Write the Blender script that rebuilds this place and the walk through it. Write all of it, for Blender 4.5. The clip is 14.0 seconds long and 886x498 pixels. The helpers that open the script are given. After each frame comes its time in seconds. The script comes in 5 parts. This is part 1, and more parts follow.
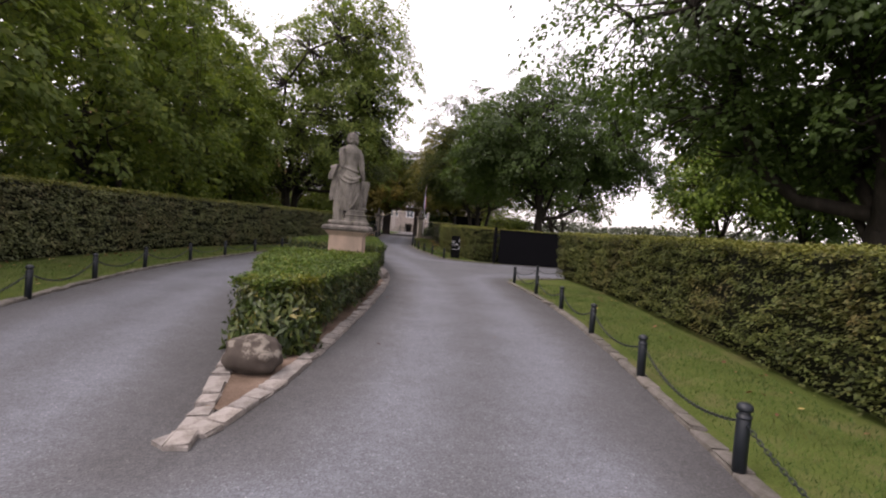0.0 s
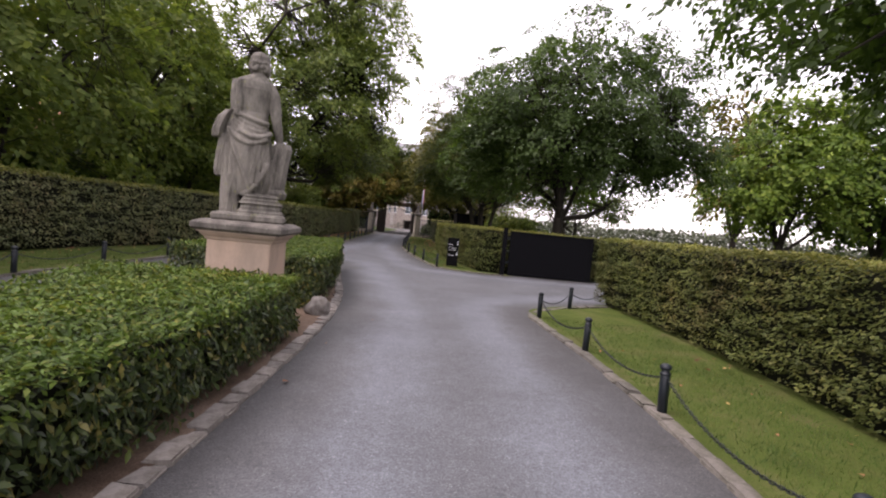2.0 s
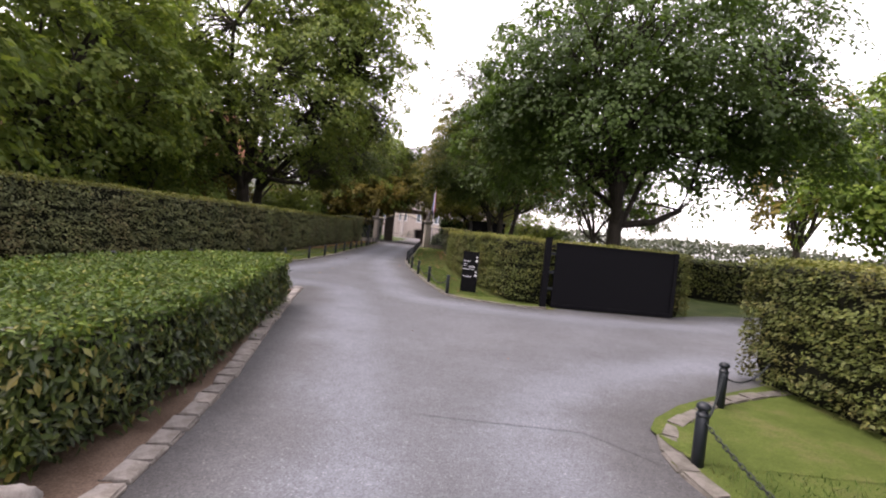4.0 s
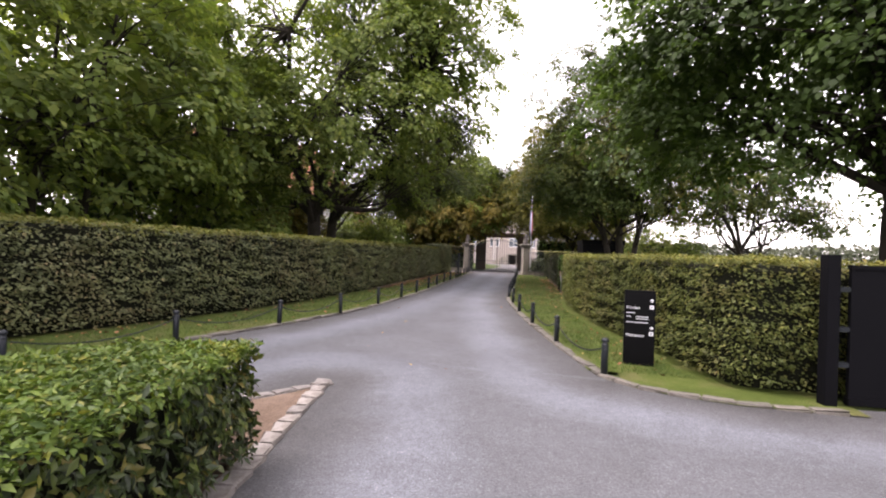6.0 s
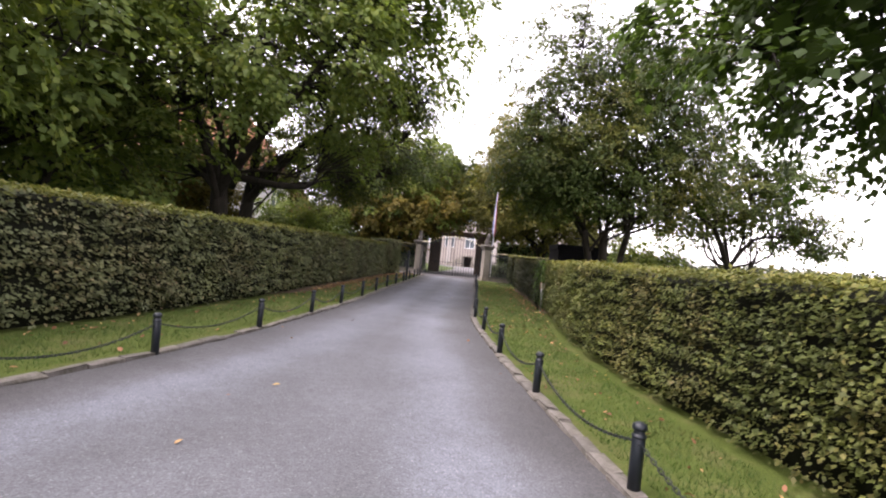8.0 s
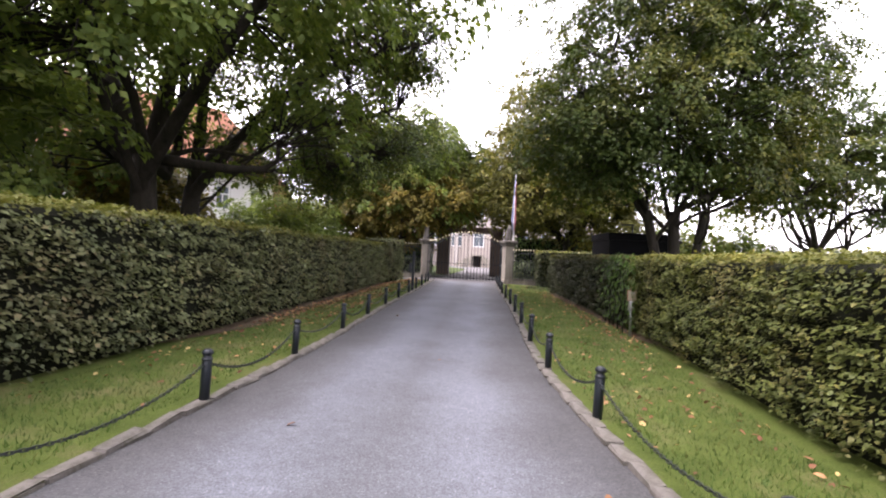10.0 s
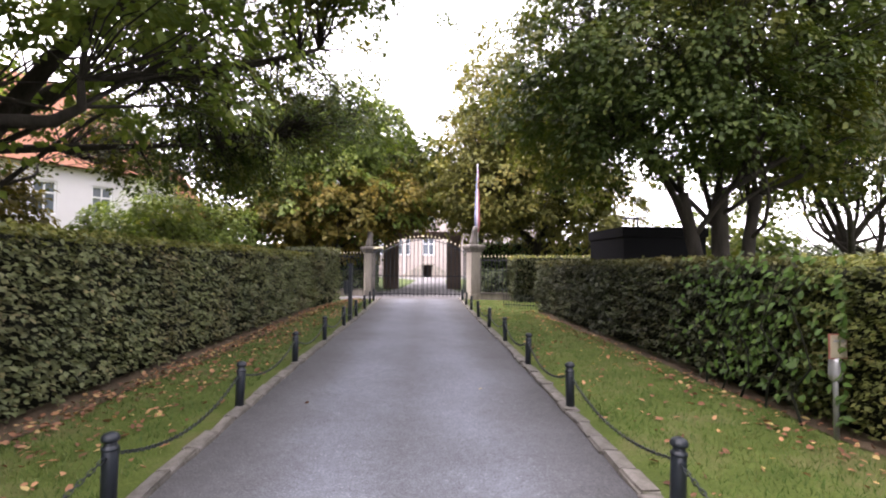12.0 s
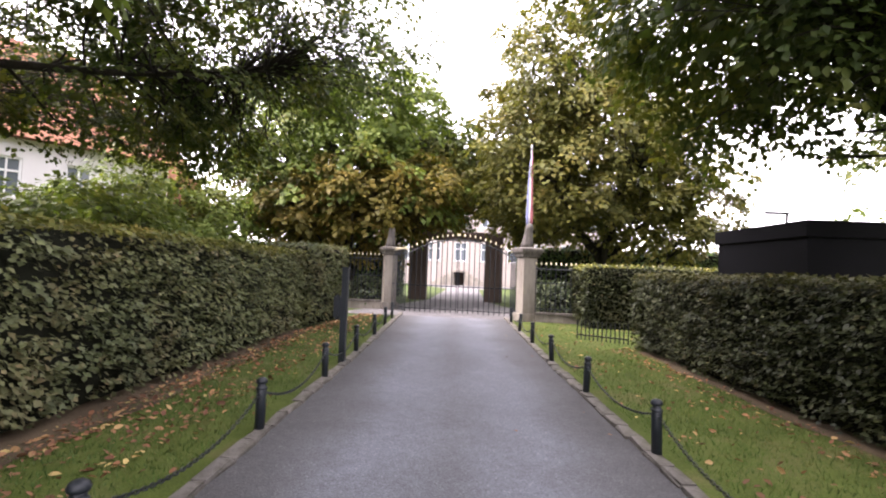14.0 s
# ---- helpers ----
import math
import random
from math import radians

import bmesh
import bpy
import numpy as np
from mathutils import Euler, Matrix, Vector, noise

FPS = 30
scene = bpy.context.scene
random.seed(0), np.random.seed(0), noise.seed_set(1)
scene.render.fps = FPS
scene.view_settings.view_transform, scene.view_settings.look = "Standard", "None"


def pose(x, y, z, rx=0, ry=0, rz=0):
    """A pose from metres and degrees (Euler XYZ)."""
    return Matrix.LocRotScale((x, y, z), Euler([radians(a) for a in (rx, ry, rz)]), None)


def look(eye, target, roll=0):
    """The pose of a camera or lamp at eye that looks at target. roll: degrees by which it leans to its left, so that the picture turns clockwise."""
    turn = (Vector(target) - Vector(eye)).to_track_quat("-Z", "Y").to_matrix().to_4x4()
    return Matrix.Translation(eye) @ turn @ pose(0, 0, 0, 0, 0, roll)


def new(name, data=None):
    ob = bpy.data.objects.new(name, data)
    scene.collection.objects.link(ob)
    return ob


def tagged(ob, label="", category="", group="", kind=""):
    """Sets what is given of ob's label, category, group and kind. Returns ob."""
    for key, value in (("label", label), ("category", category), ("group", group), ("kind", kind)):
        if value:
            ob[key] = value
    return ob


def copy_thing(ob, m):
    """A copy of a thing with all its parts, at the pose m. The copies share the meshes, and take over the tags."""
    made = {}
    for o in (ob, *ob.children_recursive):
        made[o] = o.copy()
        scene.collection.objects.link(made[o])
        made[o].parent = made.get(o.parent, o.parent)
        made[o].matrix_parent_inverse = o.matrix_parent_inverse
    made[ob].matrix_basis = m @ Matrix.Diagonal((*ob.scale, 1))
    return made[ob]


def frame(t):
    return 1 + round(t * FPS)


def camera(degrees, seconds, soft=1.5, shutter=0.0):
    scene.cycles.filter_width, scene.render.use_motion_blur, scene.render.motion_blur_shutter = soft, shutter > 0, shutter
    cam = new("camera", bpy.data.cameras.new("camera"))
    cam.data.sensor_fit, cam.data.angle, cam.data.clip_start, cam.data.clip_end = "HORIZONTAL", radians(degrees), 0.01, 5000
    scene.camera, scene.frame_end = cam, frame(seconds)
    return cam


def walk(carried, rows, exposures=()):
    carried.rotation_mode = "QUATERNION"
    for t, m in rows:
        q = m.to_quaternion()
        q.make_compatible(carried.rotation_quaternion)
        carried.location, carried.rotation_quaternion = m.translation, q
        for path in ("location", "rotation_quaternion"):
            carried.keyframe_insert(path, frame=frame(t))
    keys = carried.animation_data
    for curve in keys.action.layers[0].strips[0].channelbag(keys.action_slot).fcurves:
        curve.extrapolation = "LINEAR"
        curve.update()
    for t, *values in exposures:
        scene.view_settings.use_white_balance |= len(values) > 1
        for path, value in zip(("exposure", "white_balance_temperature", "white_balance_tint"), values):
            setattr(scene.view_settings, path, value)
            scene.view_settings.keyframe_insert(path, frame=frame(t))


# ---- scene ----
cam = camera(85.4, 14.0, 2.0)
EXPOSURES = [(t, e, k, 26) for t, e, k in ((0.0, 1.6, 6950), (1.0, 2.0, 6900), (2.5, 1.92, 6800), (5.0, 2.68, 6900), (7.5, 2.75, 6750), (10.5, 3.12, 6550), (12.0, 3.42, 6600), (13.0, 3.66, 6700), (14.0, 3.55, 6700))]
PATH = [
    (0, (0.165, -2.003, 1.544), (0.172, -0.005, 1.451), 4.5),
    (0.5, (0.301, -0.707, 1.546), (0.33, 1.29, 1.449), 5.1),
    (1, (0.368, 0.642, 1.573), (0.459, 2.637, 1.475), 6.2),
    (1.5, (0.424, 1.943, 1.579), (0.467, 3.94, 1.489), 5.6),
    (2, (0.481, 3.322, 1.626), (0.481, 5.319, 1.522), 5.7),
    (2.5, (0.479, 4.581, 1.629), (0.485, 6.579, 1.548), 6.1),
    (4.8, (0.452, 11.07, 1.574), (0.222, 13.055, 1.497), 4.8),
    (5, (0.328, 11.59, 1.596), (-0.003, 13.56, 1.497), 3.9),
    (5.5, (-0.1, 12.884, 1.63), (-0.558, 14.83, 1.598), 2.8),
    (6, (-0.438, 14.263, 1.596), (-0.88, 16.214, 1.609), 2.0),
    (6.5, (-0.729, 15.571, 1.575), (-1.064, 17.543, 1.583), 0.2),
    (7, (-0.995, 16.987, 1.612), (-1.277, 18.977, 1.649), 1.4),
    (7.5, (-1.171, 18.371, 1.591), (-1.414, 20.356, 1.623), 2.8),
    (8, (-1.365, 19.79, 1.544), (-1.618, 21.806, 1.567), 5.6),
    (10.5, (-2.847, 26.93, 1.499), (-3.074, 28.917, 1.526), 1.1),
    (11, (-3.101, 28.385, 1.515), (-3.261, 30.378, 1.561), -0.6),
    (11.5, (-3.26, 29.83, 1.553), (-3.345, 31.828, 1.619), 0.3),
    (12, (-3.43, 31.265, 1.552), (-3.469, 33.263, 1.618), 0.3),
    (12.5, (-3.524, 32.58, 1.564), (-3.558, 34.578, 1.637), 0.6),
    (13, (-3.614, 33.905, 1.565), (-3.611, 35.904, 1.634), 1.1),
    (13.5, (-3.74, 35.187, 1.583), (-3.777, 37.186, 1.656), 1.7),
    (14, (-3.966, 36.508, 1.578), (-4.13, 38.5, 1.669), 2.2),
]
walk(cam, [(t, look(eye, target, roll)) for t, eye, target, roll in PATH], EXPOSURES)

# ---- sky and sun ----
world = bpy.data.worlds.new("sky")
scene.world = world
world.use_nodes = True
wn, wl = world.node_tree.nodes, world.node_tree.links
sky = wn.new("ShaderNodeTexSky")
sky.sky_type, sky.sun_disc = "NISHITA", False
sky.sun_elevation, sky.sun_rotation = radians(58), radians(257)
sky.air_density, sky.dust_density, sky.ozone_density = 1.0, 2.0, 1.0
grey = wn.new("ShaderNodeHueSaturation")
grey.inputs["Saturation"].default_value = 0.16
wl.new(sky.outputs["Color"], grey.inputs["Color"])
wl.new(grey.outputs["Color"], wn["Background"].inputs["Color"])
wn["Background"].inputs["Strength"].default_value = 0.15
sun = new("sun", bpy.data.lights.new("sun", "SUN"))
sun.data.energy, sun.data.angle, sun.data.color = 0.3, radians(30), (1.0, 0.96, 0.9)
sun.matrix_world = look((0, 0, 30), (18.2, 4.2, 0))


# ---- materials ----
class Mat:
    """A small wrapper round a node tree with a Principled shader."""

    def __init__(self, name, rough=0.7, metal=0.0, spec=0.4):
        self.m = bpy.data.materials.new(name)
        self.m.use_nodes = True
        self.n, self.l = self.m.node_tree.nodes, self.m.node_tree.links
        self.p = self.n["Principled BSDF"]
        self.p.inputs["Roughness"].default_value = rough
        self.p.inputs["Metallic"].default_value = metal
        self.p.inputs["Specular IOR Level"].default_value = spec
        self.co = self.n.new("ShaderNodeTexCoord").outputs["Object"]
        self.geo = self.n.new("ShaderNodeNewGeometry")

    def noise(self, scale, detail=6.0, rough=0.6, stretch=None, world_space=False):
        t = self.n.new("ShaderNodeTexNoise")
        t.inputs["Scale"].default_value, t.inputs["Detail"].default_value, t.inputs["Roughness"].default_value = scale, detail, rough
        src = self.geo.outputs["Position"] if world_space else self.co
        if stretch:
            mp = self.n.new("ShaderNodeMapping")
            mp.inputs["Scale"].default_value = stretch
            self.l.new(src, mp.inputs["Vector"])
            src = mp.outputs["Vector"]
        self.l.new(src, t.inputs["Vector"])
        return t.outputs["Fac"]

    def voronoi(self, scale, world_space=False):
        t = self.n.new("ShaderNodeTexVoronoi")
        t.inputs["Scale"].default_value = scale
        self.l.new(self.geo.outputs["Position"] if world_space else self.co, t.inputs["Vector"])
        return t

    def ramp(self, fac, stops):
        r = self.n.new("ShaderNodeValToRGB")
        e = r.color_ramp.elements
        while len(e) < len(stops):
            e.new(0.5)
        for el, (pos, col) in zip(e, stops):
            el.position, el.color = pos, (*col, 1)
        self.l.new(fac, r.inputs["Fac"])
        return r.outputs["Color"]

    def mix(self, fac, a, b, blend="MIX"):
        x = self.n.new("ShaderNodeMix")
        x.data_type, x.blend_type = "RGBA", blend
        for sock, v in ((x.inputs["Factor"], fac), (x.inputs["A"], a), (x.inputs["B"], b)):
            if isinstance(v, (int, float)):
                sock.default_value = v
            elif isinstance(v, tuple):
                sock.default_value = (*v, 1)
            else:
                self.l.new(v, sock)
        return x.outputs["Result"]

    def math(self, op, a, b):
        x = self.n.new("ShaderNodeMath")
        x.operation = op
        for sock, v in ((x.inputs[0], a), (x.inputs[1], b)):
            if isinstance(v, (int, float)):
                sock.default_value = v
            else:
                self.l.new(v, sock)
        return x.outputs[0]

    def color(self, v):
        if isinstance(v, tuple):
            self.p.inputs["Base Color"].default_value = (*v, 1)
        else:
            self.l.new(v, self.p.inputs["Base Color"])

    def bump(self, height, strength=0.4, dist=0.01):
        b = self.n.new("ShaderNodeBump")
        b.inputs["Strength"].default_value, b.inputs["Distance"].default_value = strength, dist
        self.l.new(height, b.inputs["Height"])
        self.l.new(b.outputs["Normal"], self.p.inputs["Normal"])

    def island(self):
        return self.geo.outputs["Random Per Island"]

    def per_object(self):
        return self.n.new("ShaderNodeObjectInfo").outputs["Random"]


def leaf_material(name, stops, patch=None, rough=0.45, trans=0.3, patch_scale=0.6, patch_at=(0.55, 0.72), spec=0.35, gain=1.0, even=0.0, red=1.17):
    """Leaves: a random colour each, autumn patches, light shining through."""
    k = Mat(name, rough, 0, spec)
    mean = [sum(c[i] for _, c in stops) / len(stops) for i in range(3)]
    stops = [(q, [a + even * (b - a) for a, b in zip(c, mean)]) for q, c in stops]
    stops = [(q, (c[0] * gain * red, c[1] * gain, c[2] * gain * 1.15)) for q, c in stops]
    col = k.ramp(k.island(), stops)
    big = k.noise(0.35, 3, world_space=True)
    col = k.mix(1.0, col, k.ramp(big, [(0.3, (0.75, 0.78, 0.75)), (0.7, (1.2, 1.15, 1.1))]), "MULTIPLY")
    col = k.mix(1.0, col, k.ramp(k.noise(1.6, 2, world_space=True), [(0.32, (0.72, 0.74, 0.75)), (0.68, (1.25, 1.22, 1.15))]), "MULTIPLY")
    if patch:
        f = k.ramp(k.noise(patch_scale, 5, world_space=True), [(patch_at[0], (0, 0, 0)), (patch_at[1], (1, 1, 1))])
        f = k.math("MULTIPLY", f, k.ramp(k.island(), [(0.1, (0.2, 0.2, 0.2)), (0.9, (1, 1, 1))]))
        col = k.mix(f, col, patch)
    k.color(col)
    tr = k.n.new("ShaderNodeBsdfTranslucent")
    warm = k.mix(1.0, col, (1.25, 1.3, 0.6), "MULTIPLY")
    k.l.new(warm, tr.inputs["Color"])
    mx = k.n.new("ShaderNodeMixShader")
    mx.inputs["Fac"].default_value = trans
    k.l.new(k.p.outputs[0], mx.inputs[1])
    k.l.new(tr.outputs[0], mx.inputs[2])
    k.l.new(mx.outputs[0], k.n["Material Output"].inputs["Surface"])
    return k.m


def plain(name, colour, rough=0.6, metal=0.0, vary=0.12, scale=3.0, bump=0.15, spec=0.4):
    k = Mat(name, rough, metal, spec)
    lo = tuple(c * (1 - vary) for c in colour)
    hi = tuple(c * (1 + vary) for c in colour)
    k.color(k.mix(k.noise(scale, 8, 0.7), lo, hi))
    k.bump(k.noise(scale * 25, 4), bump, 0.004)
    return k.m


def make_asphalt():
    """Rolled asphalt: mixed chippings, dirt along the kerbs and two worn wheel tracks a metre in from them."""
    k = Mat("asphalt", 0.74, 0, 0.4)
    grain = k.voronoi(95, True)
    speck = k.ramp(grain.outputs["Color"], [(0.12, (0.065, 0.067, 0.072)), (0.5, (0.095, 0.099, 0.107)), (0.84, (0.119, 0.124, 0.133)), (0.95, (0.186, 0.19, 0.198)), (1.0, (0.22, 0.22, 0.22))])
    at = k.n.new("ShaderNodeAttribute")
    at.attribute_name = "kerb_distance"
    wander = k.math("MULTIPLY", k.math("SUBTRACT", k.noise(0.7, 5, 0.65, None, True), 0.5), 0.9)
    dist = k.math("MULTIPLY", k.math("ADD", at.outputs["Fac"], wander), 0.25)
    wear = k.ramp(dist, [(0.0, (0.58, 0.55, 0.52)), (0.06, (0.7, 0.68, 0.66)), (0.13, (0.9, 0.89, 0.89)), (0.23, (1.3, 1.34, 1.42)), (0.31, (1.24, 1.28, 1.35)), (0.42, (0.97, 0.98, 1.0)), (0.75, (1.04, 1.04, 1.05)), (1.0, (1.08, 1.08, 1.1))])
    col = k.mix(1.0, speck, wear, "MULTIPLY")
    stain = k.ramp(k.noise(0.8, 8, 0.7, None, True), [(0.35, (0.82, 0.81, 0.79)), (0.65, (1.1, 1.1, 1.1))])
    fine = k.ramp(k.noise(9, 6, 0.7, None, True), [(0.3, (0.84, 0.84, 0.84)), (0.7, (1.12, 1.12, 1.12))])
    k.color(k.mix(1.0, k.mix(1.0, col, stain, "MULTIPLY"), fine, "MULTIPLY"))
    k.bump(grain.outputs["Distance"], 0.5, 0.006)
    return k.m


def make_grass_ground(name, a, b, c):
    k = Mat(name, 0.9, 0, 0.1)
    col = k.ramp(k.noise(1.2, 8, 0.7, None, True), [(0.3, a), (0.5, b), (0.72, c)])
    fine = k.ramp(k.noise(60, 4, 0.7, None, True), [(0.3, (0.6, 0.6, 0.6)), (0.7, (1.25, 1.25, 1.25))])
    k.color(k.mix(1.0, col, fine, "MULTIPLY"))
    k.bump(k.noise(50, 5, 0.7, None, True), 0.6, 0.02)
    return k.m


def make_stone(name, a, b, dark, scale=2.5, lichen=None):
    k = Mat(name, 0.85, 0, 0.25)
    col = k.mix(k.noise(scale, 8, 0.7), a, b)
    st = k.ramp(k.noise(scale * 0.7, 9, 0.75, (1, 1, 0.35)), [(0.42, (1, 1, 1)), (0.66, (0, 0, 0))])
    col = k.mix(st, dark, col)
    if lichen:
        li = k.ramp(k.noise(scale * 2.2, 6, 0.7), [(0.6, (0, 0, 0)), (0.68, (1, 1, 1))])
        col = k.mix(k.math("MULTIPLY", li, 0.7), col, lichen)
    rnd = k.ramp(k.per_object(), [(0.0, (0.82, 0.82, 0.82)), (1.0, (1.15, 1.13, 1.1))])
    k.color(k.mix(1.0, col, rnd, "MULTIPLY"))
    k.bump(k.noise(scale * 14, 8, 0.7), 0.5, 0.01)
    return k.m


def make_bark():
    k = Mat("bark", 0.9, 0, 0.2)
    k.color(k.ramp(k.noise(5, 8, 0.7, (1, 1, 0.25)), [(0.3, (0.012, 0.01, 0.008)), (0.6, (0.032, 0.027, 0.021)), (0.8, (0.06, 0.052, 0.041))]))
    k.bump(k.noise(14, 6, 0.7, (1, 1, 0.2)), 0.9, 0.03)
    return k.m


ASPHALT = make_asphalt()
LAWN = make_grass_ground("lawn_turf", (0.046, 0.066, 0.014), (0.072, 0.097, 0.021), (0.125, 0.112, 0.05))
FIELD = make_grass_ground("meadow_turf", (0.04, 0.06, 0.02), (0.06, 0.085, 0.025), (0.09, 0.1, 0.04))
SOIL = make_grass_ground("bare_soil", (0.085, 0.058, 0.042), (0.16, 0.115, 0.085), (0.26, 0.19, 0.15))
TRIMSTONE = plain("pale_trim_stone", (0.34, 0.31, 0.29), 0.85, 0, 0.07, 1.2)
GRAVEL = make_grass_ground("pale_gravel", (0.11, 0.105, 0.105), (0.15, 0.143, 0.143), (0.19, 0.18, 0.175))
LEAFMOULD = make_grass_ground("leaf_mould", (0.05, 0.039, 0.025), (0.09, 0.067, 0.043), (0.14, 0.106, 0.068))
KERB = make_stone("kerb_granite", (0.11, 0.1, 0.09), (0.2, 0.185, 0.17), (0.06, 0.058, 0.042), 6)
SETT = make_stone("pale_setts", (0.22, 0.205, 0.19), (0.36, 0.335, 0.315), (0.12, 0.105, 0.09), 7)
STATUE = make_stone("weathered_sandstone", (0.13, 0.12, 0.104), (0.36, 0.33, 0.288), (0.045, 0.042, 0.037), 4.2, (0.22, 0.22, 0.1))
PEDESTAL = make_stone("pink_sandstone", (0.4, 0.29, 0.22), (0.48, 0.37, 0.3), (0.27, 0.22, 0.18), 2.0)
CAPSTONE = make_stone("lichened_capstone", (0.1, 0.09, 0.08), (0.2, 0.182, 0.165), (0.045, 0.042, 0.038), 4, (0.4, 0.4, 0.36))
def make_boulder():
    k = Mat("lichened_boulder", 0.9, 0, 0.2)
    rock = k.mix(k.noise(5, 8, 0.7), (0.03, 0.024, 0.02), (0.1, 0.082, 0.068))
    crust = k.mix(k.noise(9, 6, 0.7), (0.13, 0.112, 0.09), (0.27, 0.245, 0.205))
    high = k.n.new("ShaderNodeSeparateXYZ")
    k.l.new(k.co, high.inputs[0])
    lift = k.math("ADD", k.math("MULTIPLY", high.outputs["Z"], 0.75), k.noise(6, 7, 0.7))
    k.color(k.mix(k.ramp(lift, [(0.6, (0, 0, 0)), (0.68, (1, 1, 1))]), rock, crust))
    k.bump(k.noise(22, 8, 0.7), 0.7, 0.015)
    return k.m


BOULDER = make_boulder()
PIER = make_stone("pier_sandstone", (0.22, 0.2, 0.17), (0.31, 0.28, 0.24), (0.13, 0.115, 0.1), 2.0)
BARK = make_bark()
IRON = plain("painted_iron", (0.01, 0.0135, 0.017), 0.42, 0.0, 0.3, 8, 0.2, 0.35)
CHAIN = plain("chain_iron", (0.02, 0.026, 0.028), 0.45, 0.3, 0.4, 20, 0.2)
BLACK = plain("black_panel", (0.003, 0.003, 0.0042), 0.65, 0, 0.25, 2, 0.1, 0.09)
SIGN = plain("black_sign", (0.0025, 0.0025, 0.003), 0.4, 0, 0.2, 2, 0.03, 0.08)
WHITE = plain("white_lettering", (0.75, 0.76, 0.8), 0.6, 0, 0.04)
GREYM = plain("galvanised_steel", (0.3, 0.3, 0.3), 0.45, 0.7, 0.1)
REDM = plain("red_edging", (0.2, 0.07, 0.05), 0.5)
YELLOWISH = plain("weathered_plate", (0.26, 0.23, 0.16), 0.6)
GOLD = plain("gilt", (0.8, 0.7, 0.45), 0.35, 0.4, 0.1)
PLASTER = plain("white_plaster", (0.62, 0.6, 0.6), 0.85, 0, 0.06, 1.2)
BEIGE = plain("beige_plaster", (0.29, 0.25, 0.225), 0.85, 0, 0.07, 1.2)
ROOFRED = plain("roof_tiles", (0.2, 0.08, 0.042), 0.85, 0, 0.4, 3.5, 0.6)
ROOFGREY = plain("slate_roof", (0.2, 0.2, 0.21), 0.7, 0, 0.2, 2)
BRICK = plain("dark_brown_stone", (0.085, 0.058, 0.045), 0.85, 0, 0.25, 3, 0.5)
GLASS = plain("window_glass", (0.12, 0.14, 0.16), 0.12, 0, 0.1, 1, 0.0)
SASH = plain("white_sash", (0.7, 0.7, 0.7), 0.5)
# twig brown taken near black: the shade between leaves is in the colour
TWIG = plain("shaded_twigs", (0.012, 0.013, 0.008), 0.95, 0, 0.4, 12, 0.6, 0.1)
FLAGR = plain("flag_red", (0.42, 0.13, 0.15), 0.8)
FLAGW = plain("flag_white", (0.75, 0.75, 0.78), 0.8)
FLAGB = plain("flag_blue", (0.22, 0.24, 0.4), 0.8)

# yellow-green laurel tops; the sky light on them is in the colour
LAURELTOP = leaf_material("skylit_laurel_leaf", [(0.0, (0.045, 0.085, 0.018)), (0.5, (0.085, 0.145, 0.022)), (0.85, (0.13, 0.19, 0.03)), (1.0, (0.2, 0.2, 0.035))], (0.24, 0.21, 0.03), 0.42, 0.2, 0.7, (0.6, 0.78), 0.16, gain=0.85, red=1.0)
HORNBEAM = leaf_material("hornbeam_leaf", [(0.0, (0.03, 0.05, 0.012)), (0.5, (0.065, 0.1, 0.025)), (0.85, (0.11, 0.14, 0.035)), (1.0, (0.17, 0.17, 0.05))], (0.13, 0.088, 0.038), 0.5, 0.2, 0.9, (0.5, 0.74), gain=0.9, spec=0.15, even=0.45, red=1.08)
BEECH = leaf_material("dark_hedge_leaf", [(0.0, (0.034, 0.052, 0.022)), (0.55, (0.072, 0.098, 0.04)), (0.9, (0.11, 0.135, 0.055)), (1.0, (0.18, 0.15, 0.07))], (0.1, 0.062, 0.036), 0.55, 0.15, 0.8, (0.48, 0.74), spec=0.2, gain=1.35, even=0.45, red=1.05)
# yellower new growth, paled further for sky light on the top edge
CREST = leaf_material("young_skylit_leaf", [(0.0, (0.06, 0.085, 0.018)), (0.5, (0.12, 0.15, 0.035)), (0.85, (0.18, 0.19, 0.05)), (1.0, (0.24, 0.2, 0.06))], (0.18, 0.135, 0.04), 0.5, 0.25, 0.9, (0.57, 0.78), spec=0.15, gain=1.0, even=0.6, red=1.02)
# CREST tones darkened: shade put into the colour
DARKCREST = leaf_material("shaded_hedge_top_leaf", [(0.0, (0.035, 0.055, 0.016)), (0.5, (0.07, 0.095, 0.028)), (0.85, (0.11, 0.13, 0.04)), (1.0, (0.16, 0.15, 0.05))], (0.12, 0.09, 0.035), 0.5, 0.22, 0.9, (0.55, 0.75), spec=0.15, gain=0.65, even=0.5)
# BEECH tones darkened, shade in the colour, for the side that catches more light
DARKHEDGE = leaf_material("shaded_hedge_leaf", [(0.0, (0.018, 0.032, 0.012)), (0.55, (0.036, 0.058, 0.02)), (0.9, (0.06, 0.085, 0.03)), (1.0, (0.1, 0.095, 0.04))], (0.06, 0.042, 0.022), 0.5, 0.15, 0.8, (0.55, 0.78), spec=0.2, even=0.4, gain=0.8)
